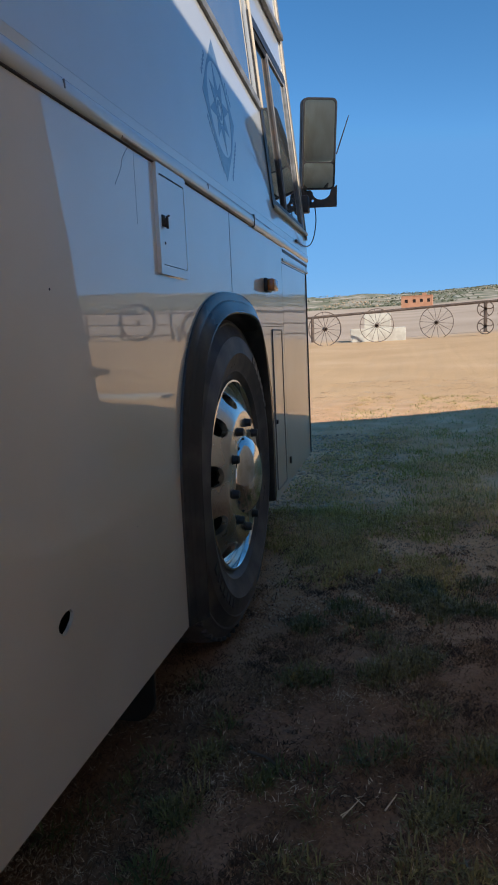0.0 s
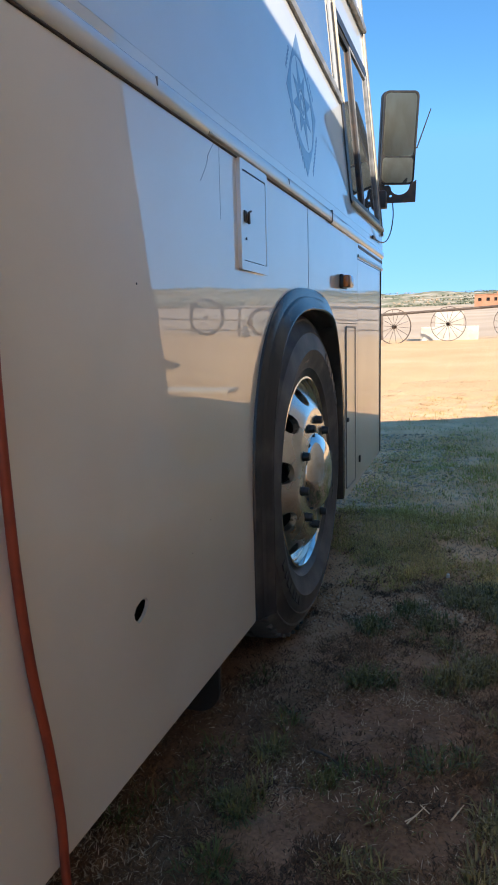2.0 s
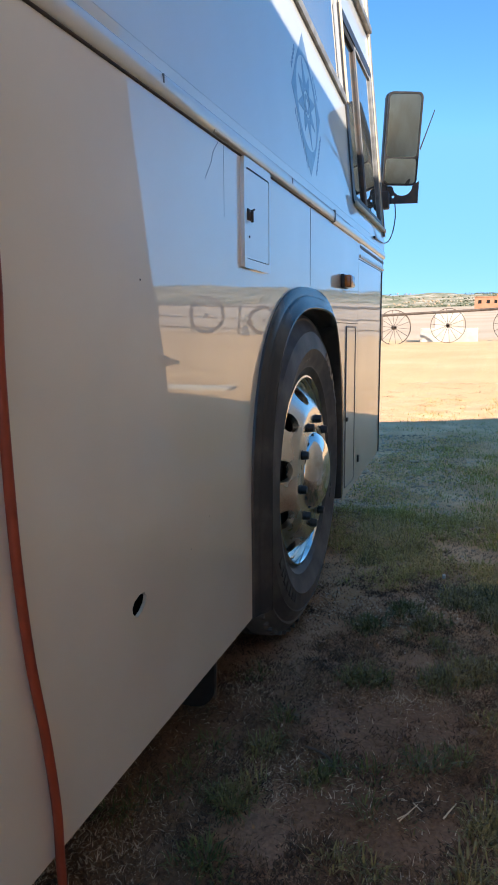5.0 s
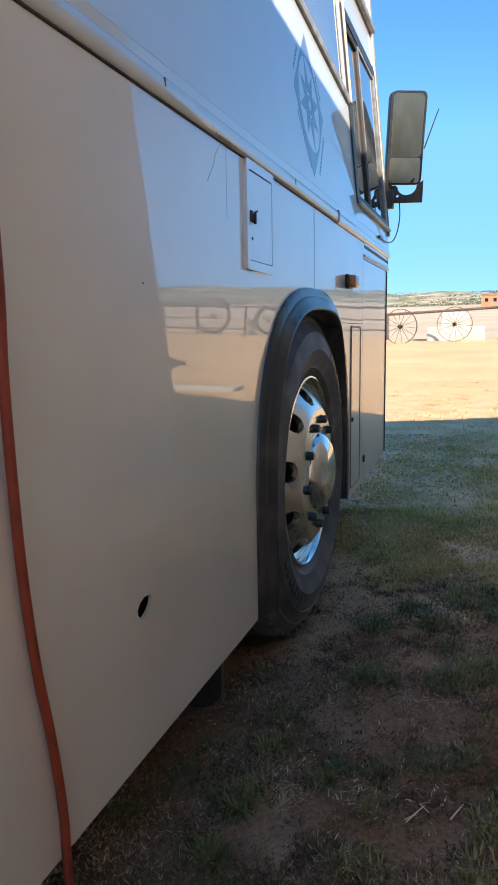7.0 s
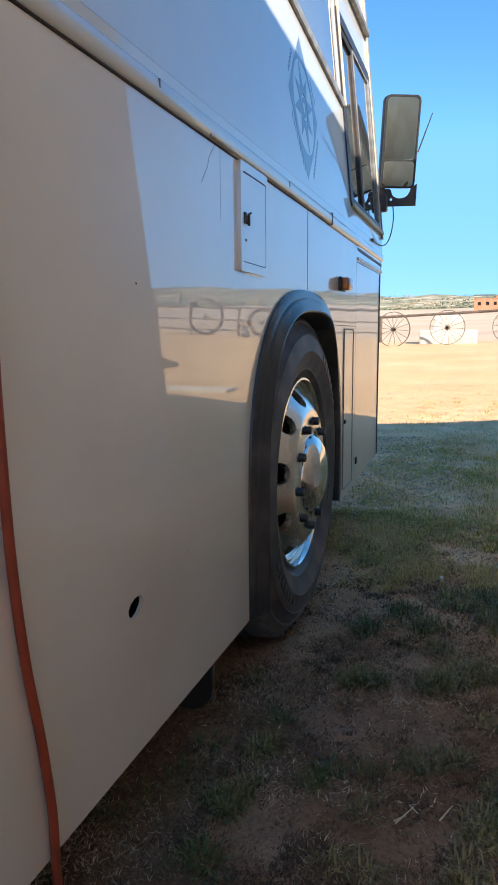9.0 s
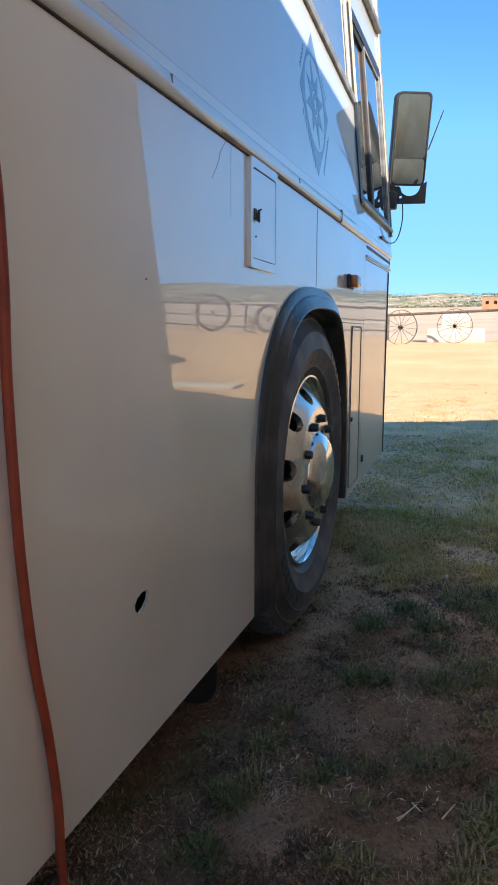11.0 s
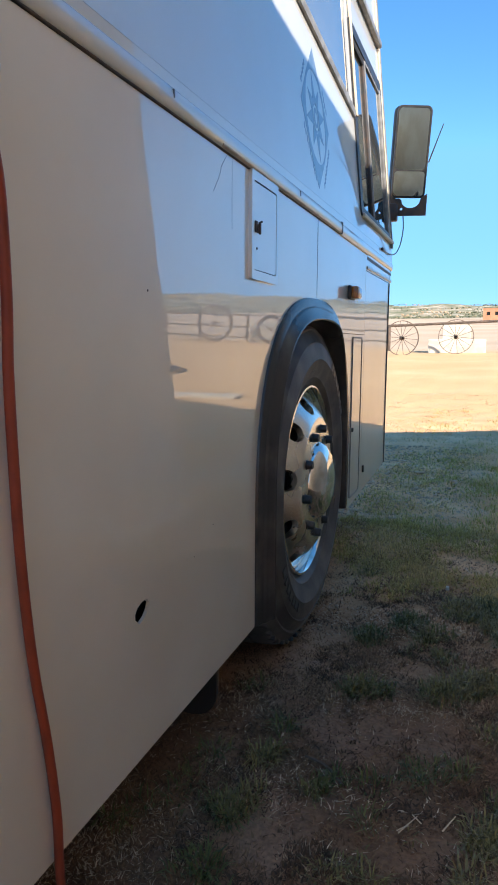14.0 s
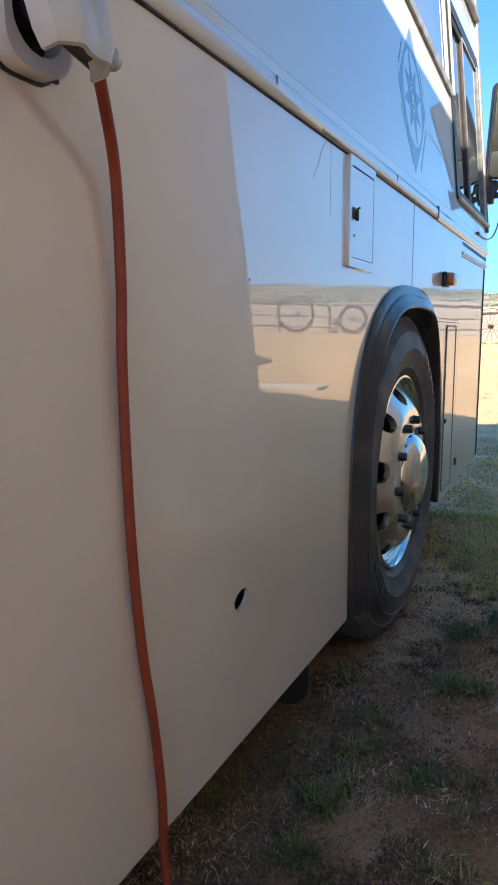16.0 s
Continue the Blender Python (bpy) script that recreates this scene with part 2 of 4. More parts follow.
def sweep(path, section, close=False):
    """Carries a section of (out, side) pairs along (y, z) points of the x = 0 wall; side points to the path's left."""
    bm = bmesh.new()
    rings = []
    for i, (y, z) in enumerate(path):
        a, b = path[max(i - 1, 0)], path[min(i + 1, len(path) - 1)]
        d = Vector((b[0] - a[0], b[1] - a[1])).normalized()
        s = Vector((-d.y, d.x))
        rings.append([bm.verts.new((o, y + s.x * w, z + s.y * w)) for o, w in section])
    k = len(section)
    for p, q in zip(rings, rings[1:]):
        for i in range(k if close else k - 1):
            j = (i + 1) % k
            bm.faces.new((p[i], p[j], q[j], q[i]))
    if close:
        bm.faces.new(rings[0]), bm.faces.new(rings[-1][::-1])
    return bm


def tube(points, r, seg=12):
    """A smooth round cable through the points."""
    pts = [Vector(p) for p in points]
    fine = []
    for i in range(len(pts) - 1):
        p0, p1, p2, p3 = pts[max(i - 1, 0)], pts[i], pts[i + 1], pts[min(i + 2, len(pts) - 1)]
        for k in range(8):
            u = k / 8
            fine.append(0.5 * (2 * p1 + (p2 - p0) * u + (2 * p0 - 5 * p1 + 4 * p2 - p3) * u * u + (3 * p1 - p0 - 3 * p2 + p3) * u ** 3))
    fine.append(pts[-1])
    bm, rings = bmesh.new(), []
    side = Vector((1, 0, 0))
    for i, p in enumerate(fine):
        d = (fine[min(i + 1, len(fine) - 1)] - fine[max(i - 1, 0)]).normalized()
        u = (side - d * side.dot(d)).normalized()
        v = d.cross(u)
        side = u
        rings.append([bm.verts.new(p + r * (u * math.cos(a) + v * math.sin(a))) for a in (2 * math.pi * j / seg for j in range(seg))])
    for p, q in zip(rings, rings[1:]):
        for i in range(seg):
            bm.faces.new((p[i], p[(i + 1) % seg], q[(i + 1) % seg], q[i]))
    bm.faces.new(rings[0]), bm.faces.new(rings[-1])
    return bm


def rounded(y0, z0, y1, z1, r, n=5):
    out = []
    for cy, cz, a0 in ((y1 - r, z0 + r, -90), (y1 - r, z1 - r, 0), (y0 + r, z1 - r, 90), (y0 + r, z0 + r, 180)):
        out += [(cy + r * math.cos(radians(a0 + 90 * i / n)), cz + r * math.sin(radians(a0 + 90 * i / n))) for i in range(n + 1)]
    return out


def smooth(lo, hi, v):
    u = min(max((v - lo) / (hi - lo), 0.0), 1.0)
    return u * u * (3 - 2 * u)


# ---- ground ----
def gz(x, y):
    """Height of the land: level by the vehicle, a gentle rise to the fence, desert, then scrub hills."""
    z = 0.0265 * max(y - 3.0, 0) if y < 26 else 0.61 + 0.040 * (y - 26)
    z = min(z, 0.61 + 0.040 * 240)
    z += 0.040 * min(max(x, 0), 60) * smooth(4, 24, y) * (1 if y < 200 else 1)
    r = math.hypot(x, y)
    if r > 220:
        far = smooth(220, 780, r)
        crest = 40.5 + 5 * noise.noise((x * 0.004, y * 0.004, 3.0)) + 12 * smooth(0, 350, x) + 4 * noise.noise((x * 0.016, y * 0.016, 7.0))
        z = z * (1 - far) + far * crest + far * 1.6 * noise.noise((x * 0.05, y * 0.05, 1.0))
    if r < 40:
        f = 1 - smooth(14, 40, r)
        z += f * (0.020 * noise.noise((x * 1.3, y * 1.3, 0.0)) + 0.012 * noise.noise((x * 5, y * 5, 2.0)) + 0.006 * noise.noise((x * 17, y * 17, 5.0)))
    z -= 0.021 * math.exp(-((x + 0.12) / 0.22) ** 2 - (y / 0.34) ** 2)
    return z


def graded(lo, hi, step, far):
    mid = list(np.arange(lo, hi, step))
    up, d = [hi], step
    while up[-1] < far:
        d *= 1.13
        up.append(up[-1] + d)
    down, d = [lo], step
    while down[-1] > -far:
        d *= 1.13
        down.append(down[-1] - d)
    return down[:0:-1] + mid + up


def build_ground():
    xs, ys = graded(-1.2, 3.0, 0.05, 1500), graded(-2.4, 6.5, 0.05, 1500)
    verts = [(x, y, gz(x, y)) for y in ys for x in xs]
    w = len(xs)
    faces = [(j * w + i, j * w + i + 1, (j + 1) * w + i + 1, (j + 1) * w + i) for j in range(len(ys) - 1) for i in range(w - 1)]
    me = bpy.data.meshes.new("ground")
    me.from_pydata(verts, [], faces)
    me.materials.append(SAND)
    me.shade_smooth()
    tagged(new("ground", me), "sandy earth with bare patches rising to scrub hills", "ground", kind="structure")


build_ground()


def sheet(name, verts, faces, material, label, category):
    me = bpy.data.meshes.new(name)
    me.from_pydata(verts, [], faces)
    me.materials.append(material)
    return tagged(new(name, me), label, category, kind="stuff")


def blades(rng, count, area, length, width, keep, lean):
    """Bent single blades standing or lying on the ground."""
    verts, faces = [], []
    made = 0
    while made < count:
        x, y = rng.uniform(area[0], area[1]), area[2] + (area[3] - area[2]) * rng.random() ** 1.25
        if rng.random() > keep(x, y):
            continue
        made += 1
        z, a = gz(x, y) - 0.003, rng.uniform(0, 6.283)
        h, w, l = rng.uniform(*length), rng.uniform(*width), rng.uniform(*lean)
        dx, dy = math.cos(a), math.sin(a)
        px, py = -dy * w, dx * w
        mx, my, mz = dx * h * l * 0.40, dy * h * l * 0.40, h * (1 - l) * 0.62 + h * 0.10
        tx, ty, tz = dx * h * l, dy * h * l, h * max(1 - l, 0.06) + 0.004
        i = len(verts)
        verts += [(x - px, y - py, z), (x + px, y + py, z), (x + mx - px * 0.8, y + my - py * 0.8, z + mz), (x + mx + px * 0.8, y + my + py * 0.8, z + mz), (x + tx, y + ty, z + tz)]
        faces += [(i, i + 1, i + 3, i + 2), (i + 2, i + 3, i + 4)]
    return verts, faces


BARE = ((0.23, -0.57, 0.08), (0.30, -0.52, 0.08), (0.45, -0.49, 0.07), (0.38, -0.50, 0.06), (0.35, -0.20, 0.06), (0.49, 0.82, 0.13), (0.0, -0.18, 0.10), (0.02, 0.0, 0.10), (0.06, 0.20, 0.10),
        (0.21, -0.88, 0.045), (0.30, -0.89, 0.04), (0.40, -0.92, 0.05), (0.46, -0.86, 0.04), (0.14, -0.97, 0.04), (0.29, 0.26, 0.06), (-0.05, 0.45, 0.14), (0.9, 0.3, 0.12), (0.85, 0.9, 0.15), (-0.45, 2.1, 0.30), (-0.25, 3.0, 0.25), (1.25, 1.1, 0.35), (1.25, 2.2, 0.45), (1.2, 0.1, 0.3), (0.75, -0.25, 0.10), (0.66, 0.0, 0.08))
TUFTS = ((0.14, -0.56, 0.035), (0.08, -0.60, 0.03), (0.36, -0.73, 0.06), (0.41, -0.67, 0.05), (0.48, -0.61, 0.06), (0.52, 0.31, 0.11), (0.34, -0.05, 0.07), (0.07, -0.70, 0.03), (0.20, -0.79, 0.03), (0.37, -1.00, 0.04),
         (0.54, -0.83, 0.05), (0.49, -0.27, 0.09), (0.12, 0.74, 0.18), (0.27, 1.40, 0.25), (0.0, 1.12, 0.18), (0.52, 1.50, 0.25), (0.27, 0.12, 0.06), (0.42, -0.08, 0.08), (0.18, -0.02, 0.05), (0.25, 2.0, 0.35), (0.60, 2.4, 0.40), (0.12, 2.6, 0.28), (0.33, -0.84, 0.03), (0.20, -0.36, 0.05))


def spots(x, y, places):
    return max(math.exp(-((x - a) ** 2 + (y - b) ** 2) / (r * r)) for a, b, r in places)


def tufty(x, y):
    v = 0.35 * noise.noise((x * 2.6, y * 2.6, 11.0)) + 0.75 * noise.noise((x * 7.5, y * 7.5, 4.0)) + 0.10 * smooth(0.1, 0.7, x) + 0.20 * smooth(0.3, 1.8, y) - 0.22
    v += (0.60 + 0.4 * noise.noise((x * 21.0, y * 21.0, 9.0))) * spots(x, y, TUFTS) - 1.0 * spots(x, y, BARE)
    return min(max(v * 2.4, 0.0), 1.0) * (1 - smooth(3.9, 5.6, y - 0.5 * x)) * smooth(-0.40, 0.05, x + 0.25 * max(y - 1.2, 0))


def meadowy(x, y):
    """Wide ragged patches of grass that thin out towards the sand."""
    v = 0.30 + 0.22 * smooth(1.0, 2.2, y) + 0.8 * noise.noise((x * 1.5, y * 1.1, 14.0)) + 0.9 * noise.noise((x * 4.5, y * 3.2, 6.0)) + 0.45 * spots(x, y, TUFTS) - 0.9 * spots(x, y, BARE)
    return min(max(v * 1.7, 0.0), 1.0) * (1 - 0.9 * smooth(2.4, 4.4, y - 0.45 * x)) * smooth(-0.40, 0.10, x + 0.04 * max(y - 1.2, 0))


def strawy(x, y):
    v = 0.22 + 1.2 * noise.noise((x * 3.5, y * 3.5, 21.0)) + 0.5 * tufty(x, y)
    return min(max(v - 0.7 * spots(x, y, BARE), 0.04), 1.0)


RNG = random.Random(5)


def clumps(rng, count, area, blades_each, spread, length, width, keep=tufty):
    """Tufts of bent blades that spread outwards from a common root."""
    verts, faces = [], []
    made = 0
    while made < count:
        cx, cy = rng.uniform(area[0], area[1]), rng.uniform(area[2], area[3])
        if rng.random() > keep(cx, cy):
            continue
        made += 1
        vigour = rng.uniform(0.45, 1.0)
        for _ in range(int(rng.uniform(*blades_each) * vigour)):
            a, r = rng.uniform(0, 6.283), spread * vigour * rng.random() ** 0.7
            x, y = cx + r * math.cos(a), cy + r * math.sin(a)
            a += rng.uniform(-0.9, 0.9)
            z, h, w, l = gz(x, y) - 0.004, rng.uniform(*length) * vigour, rng.uniform(*width), rng.uniform(0.25, 0.97)
            dx, dy = math.cos(a), math.sin(a)
            px, py, i = -dy * w, dx * w, len(verts)
            q, up_z = h * l * 0.38, h * (1 - 0.45 * l) * 0.60
            verts += [(x - px, y - py, z), (x + px, y + py, z), (x + dx * q - px * 0.85, y + dy * q - py * 0.85, z + up_z), (x + dx * q + px * 0.85, y + dy * q + py * 0.85, z + up_z),
                      (x + dx * h * l, y + dy * h * l, z + h * max(1 - 0.85 * l, 0.10))]
            faces += [(i, i + 1, i + 3, i + 2), (i + 2, i + 3, i + 4)]
    return verts, faces


def both(*sets):
    verts, faces = [], []
    for v, f in sets:
        k = len(verts)
        verts += v
        faces += [tuple(i + k for i in q) for q in f]
    return verts, faces


def littered(x, y):
    v = 0.70 + 0.9 * noise.noise((x * 4.2, y * 4.2, 31.0)) + 0.7 * noise.noise((x * 13.0, y * 13.0, 2.0))
    v -= 0.95 * spots(x, y, BARE)
    return min(max(v - 0.55 * smooth(0.2, 1.1, y), 0.10), 1.0)


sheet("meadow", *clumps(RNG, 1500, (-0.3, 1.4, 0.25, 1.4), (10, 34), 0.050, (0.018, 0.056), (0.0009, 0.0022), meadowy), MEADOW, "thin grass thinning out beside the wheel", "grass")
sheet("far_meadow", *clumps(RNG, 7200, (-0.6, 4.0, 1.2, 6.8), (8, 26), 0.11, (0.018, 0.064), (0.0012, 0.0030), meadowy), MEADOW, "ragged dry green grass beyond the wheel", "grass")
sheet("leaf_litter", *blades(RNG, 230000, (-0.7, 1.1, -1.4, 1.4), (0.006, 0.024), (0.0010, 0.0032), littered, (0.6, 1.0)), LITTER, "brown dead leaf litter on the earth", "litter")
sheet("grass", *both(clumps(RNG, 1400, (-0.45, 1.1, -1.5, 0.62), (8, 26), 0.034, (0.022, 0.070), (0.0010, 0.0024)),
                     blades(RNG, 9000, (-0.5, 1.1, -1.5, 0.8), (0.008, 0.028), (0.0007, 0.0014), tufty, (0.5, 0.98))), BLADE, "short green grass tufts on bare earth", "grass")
sheet("dry_grass", *both(blades(RNG, 62000, (-0.8, 1.1, -1.5, 1.6), (0.006, 0.030), (0.0005, 0.0014), strawy, (0.6, 1.0)),
                         blades(RNG, 5200, (-0.6, 1.1, -1.3, 1.3), (0.010, 0.028), (0.0010, 0.0022), littered, (0.80, 1.0)),
                         blades(RNG, 4200, (-0.12, 0.62, -0.40, 0.75), (0.010, 0.030), (0.0012, 0.0026), lambda x, y: 0.6 + 0.8 * noise.noise((x * 9.0, y * 9.0, 41.0)), (0.82, 1.0)),
                         blades(RNG, 70000, (-0.8, 5.0, 1.2, 9.0), (0.012, 0.040), (0.0010, 0.0020), strawy, (0.6, 1.0))), STRAW, "pale dry straw bits littering the earth", "straw")


def crumbs(rng, count, area, size, keep):
    """Small angular lumps of dry earth."""
    verts, faces, made = [], [], 0
    while made < count:
        x, y = rng.uniform(area[0], area[1]), rng.uniform(area[2], area[3])
        if rng.random() > keep(x, y):
            continue
        made += 1
        q, z, i = size[0] + (size[1] - size[0]) * rng.random() ** 3, gz(x, y), len(verts)
        a0 = rng.uniform(0, 6.283)
        for k in range(5):
            a = a0 + 1.2566 * k
            verts.append((x + q * rng.uniform(0.7, 1.3) * math.cos(a), y + q * rng.uniform(0.7, 1.3) * math.sin(a), z + q * rng.uniform(-0.1, 0.35)))
        verts += [(x + q * rng.uniform(-0.3, 0.3), y + q * rng.uniform(-0.3, 0.3), z + q * rng.uniform(0.5, 0.8)), (x, y, z - q * 0.5)]
        for k in range(5):
            faces += [(i + k, i + (k + 1) % 5, i + 5), (i + (k + 1) % 5, i + k, i + 6)]
    return verts, faces


sheet("earth_crumbs", *both(crumbs(RNG, 2600, (-0.5, 1.1, -0.4, 1.2), (0.0012, 0.006), lambda x, y: (0.15 + 0.8 * spots(x, y, BARE)) * smooth(-0.4, 0.6, y)),
                            crumbs(RNG, 5000, (-0.6, 0.5, 1.2, 4.0), (0.003, 0.016), lambda x, y: 0.1 + 0.9 * (1 - smooth(0.0, 0.35, x - 0.06 * y)))), CLOD, "pale dry crumbs of earth and gravel", "gravel")

# ---- motorhome ----
bus = thing("motorhome", "large cream and white coach motorhome with glossy paint", "motorhome")
FRONT, REAR, LEAN_IN, SHOULDER = 1.36, -8.2, 0.10, 1.36


def arch(a, grow=0.0):
    """Point of the wheel arch at a from 0 (rear foot) to 1 (front foot)."""
    w, h = 0.525 - grow, 0.56 - grow
    if a < 0.18:
        return (-0.06 - w, 0.25 + (0.5 - 0.25) * a / 0.18)
    if a > 0.82:
        return (-0.06 + w, 0.5 - (0.5 - 0.25) * (a - 0.82) / 0.18)
    t = math.pi * (1 - (a - 0.18) / 0.64)
    c, s = math.cos(t), math.sin(t)
    return (-0.06 + w * math.copysign(abs(c) ** (2 / 2.6), c), 0.5 + h * s ** (2 / 2.6))


ARCH = [arch(i / 90) for i in range(91)]
HOLE = [(-1.152, 0.493), (-1.139, 0.481), (-1.123, 0.486), (-1.110, 0.496), (-1.106, 0.506), (-1.113, 0.515), (-1.130, 0.516), (-1.145, 0.511), (-1.153, 0.502)]
top_at = [p for p in ARCH if p[0] <= -0.0485]
rear_panel = part("rear_side_panel", plate([(REAR, 0.235), (-0.60, 0.248)] + [(-0.586, 0.25)] + [p for p in top_at[1:]] + [(-0.0485, 1.0598), (-0.0485, 1.30), (REAR, 1.30)], [HOLE], 0.006),
                  CREAM, bus, "glossy cream lower side panel with a small torn hole", smooth=False)
over = [p for p in ARCH if p[0] >= -0.045 and p[1] > 0.972] + [(0.299, 0.969)]
part("arch_panel", plate([(0.735, 0.969), (0.735, 1.30), (0.24, 1.30), (-0.046, 1.30), (-0.046, 1.0598)] + over, (), 0.006), WAVY, bus, smooth=False)
foot = [(0.300, 0.967)] + [p for p in ARCH if p[0] > 0.2 and p[1] < 0.966 and p[1] > 0.30]
part("flap_surround", plate(foot + [(0.475, 0.290), (0.735, 0.304), (0.735, 0.967)], [rounded(0.50, 0.33, 0.680, 0.955, 0.012)], 0.006), CREAM, bus, smooth=False)
flap = part("side_flap", plate(rounded(0.503, 0.333, 0.677, 0.952, 0.011), (), 0.006, lambda y, z, d: (0.002 - d, y, z)), CREAM, bus, "narrow cream locker flap", smooth=False)
part("flap_catch", box((0.010, 0.020, 0.016), (0.005, 0.515, 0.60), 0.003), NUTCAP, flap)
part("flap_edge", plate(rounded(0.497, 0.327, 0.683, 0.958, 0.013), [rounded(0.5035, 0.3335, 0.6765, 0.9515, 0.011)], 0.004, lambda y, z, d: (0.004 - d, y, z)), GREYTRIM, flap)
front_panel = part("front_side_panel", plate([(0.7385, 0.304), (FRONT, 0.330), (FRONT, 1.225), (0.7385, 1.225)], (), 0.006), WAVY, bus, smooth=False)
part("panel_catch", box((0.008, 0.018, 0.030), (0.004, 0.775, 0.40), 0.003), STEEL, front_panel)
part("front_band", plate([(0.7385, 1.229), (FRONT + 0.04, 1.229), (FRONT + 0.05, 1.30), (0.7385, 1.30)], (), 0.006, lambda y, z, d: (-0.001 - d, y, z)), WHITE, bus, smooth=False)


def up(y, z, d=0.0):
    """A place on the upper side, which leans in."""
    k = max(z - SHOULDER, 0) * LEAN_IN
    return (-k - d, y, z)


def lean(bm, out=0.0):
    for v in bm.verts:
        v.co = (v.co.x + out - max(v.co.z - SHOULDER, 0) * LEAN_IN, v.co.y, v.co.z)
    return bm


# upper side, cut for the cab window and the side window
CAB = [(0.655, 1.45), (1.33, 1.45), (1.33, 2.125), (0.655, 2.125)]
SIDE_WIN = [(-3.2, 2.215), (0.612, 1.795), (0.612, 2.42), (-3.2, 2.62)]
upper = part("upper_side_panel", plate([(REAR, SHOULDER), (FRONT + 0.06, SHOULDER), (FRONT + 0.06, 2.95), (REAR, 2.95)], [CAB, SIDE_WIN], 0.008, up), WHITE, bus, "glossy white upper side leaning inwards", smooth=False)
part("shoulder_band", plate([(REAR, 1.3015), (0.26, 1.3065), (FRONT + 0.055, 1.3015), (FRONT + 0.058, SHOULDER - 0.0005), (REAR, SHOULDER - 0.0005)], (), 0.006), WHITE, bus, smooth=False)


# half-round moulding between the lower and upper side
def half_round(out, tall, lift=0.0):
    return [(-0.003, lift + tall)] + [(out * math.cos(radians(a)), lift + tall * math.sin(radians(a))) for a in range(80, -81, -16)] + [(-0.003, lift - tall)]


part("moulding", sweep([(REAR, 1.321), (-3.0, 1.321), (-1.5, 1.321), (-0.66, 1.319), (0.236, 1.316)], half_round(0.0105, 0.0195), True), WHITE, bus, "glossy half-round moulding with grime below", 60)
part("moulding_grime", sweep([(REAR, 1.3015), (-1.5, 1.3015), (-0.66, 1.3000), (0.236, 1.297)], half_round(0.0035, 0.0026), True), STEEL, bus, "dark line of grime", 60)
part("moulding_lip", sweep([(-0.80, 1.306), (-0.3, 1.304), (0.236, 1.301)], half_round(0.0098, 0.0050), True), MOULD, bus, "weathered beige lip of the moulding", 60)
part("moulding_joint", box((0.013, 0.005, 0.040), (0.006, 0.2395, 1.3155), 0.003), GREYTRIM, bus)
part("panel_seam", box((0.0010, 0.0022, 0.232), (0.0002, -0.0472, 1.182)), GREYTRIM, bus)
part("front_moulding", sweep([(0.245, 1.316), (0.66, 1.314), (FRONT + 0.055, 1.310)], half_round(0.007, 0.0185), True), WHITE, bus, "", 60)
part("front_lip", sweep([(0.245, 1.2965), (0.765, 1.2935)], half_round(0.006, 0.0042), True), MOULD, bus, "", 60)
part("nose_moulding", sweep([(0.757, 1.2405), (FRONT + 0.045, 1.2405)], [(-0.002, 0.006), (0.003, 0.006), (0.0045, 0.004), (0.0045, -0.004), (0.003, -0.006), (-0.002, -0.006)], True), MOULD, bus, "", 20)
part("nose_groove", sweep([(0.765, 1.279), (FRONT + 0.045, 1.273)], [(-0.002, 0.006), (0.0005, 0.006), (0.0005, -0.006), (-0.002, -0.006)], True), STEEL, bus)
for y, z in ((-1.012, 1.326), (-0.275, 1.322)):
    part("clip", box((0.004, 0.0035, 0.014), (0.0100, y, z), 0.001), GREYTRIM, bus)

# body shell behind the panels
shell = join(
    box((0.02, FRONT - REAR, 2.66), (-2.42, (FRONT + REAR) / 2, 1.62)),
    box((2.30, FRONT - REAR + 0.02, 0.04), (-1.28, (FRONT + REAR) / 2, 2.97), 0.01),
    box((2.30, 0.04, 2.66), (-1.26, REAR + 0.02, 1.60)),
    box((2.34, 0.04, 1.12), (-1.22, FRONT + 0.015, 0.86)),
    box((2.10, 0.03, 0.30), (-1.30, FRONT + 0.02, 2.78)),
)
part("shell", shell, WHITE, bus, "white roof and far walls", smooth=False)
part("windscreen", box((2.16, 0.012, 1.24), (-1.24, FRONT + 0.03, 2.02), 0.004), GLASS, bus)
# front corner post, a rounded quarter column
post = []
for zz in (0.33, 1.225, 1.36, 1.9, 2.5, 2.95):
    post.append((zz, max(zz - SHOULDER, 0) * LEAN_IN, 0.0 if zz < 1.24 else 0.055))
bm = bmesh.new()
rings = []
for zz, k, f in post:
    ring = []
    for i in range(9):
        a = radians(90 * i / 8)
        ring.append(bm.verts.new((-k - 0.055 + 0.055 * math.cos(a), FRONT + f + 0.002 + 0.045 * math.sin(a), zz)))
    ring.append(bm.verts.new((-k - 0.12, FRONT + f + 0.047, zz)))
    rings.append(ring)
for p, q in zip(rings, rings[1:]):
    for i in range(len(p) - 1):
        bm.faces.new((p[i], p[i + 1], q[i + 1], q[i]))
part("front_corner", bm, WHITE, bus)
part("corner_seal", sweep([(FRONT - 0.008, 0.335), (FRONT - 0.008, 1.225)], [(-0.002, 0.005), (0.004, 0.004), (0.004, -0.004), (-0.002, -0.005)], True), STEEL, bus)
part("pillar_strip", lean(sweep([(FRONT + 0.045, 1.40), (FRONT + 0.045, 2.9)], [(-0.002, 0.014), (0.010, 0.010), (0.010, -0.010), (-0.002, -0.014)], True)), GREYTRIM, bus)
part("roof_gutter", lean(join(box((0.03, 0.62, 0.035), (0.010, 1.06, 2.335), 0.008), box((0.012, 0.60, 0.05), (0.004, 1.06, 2.37), 0.004))), GREYTRIM, bus)

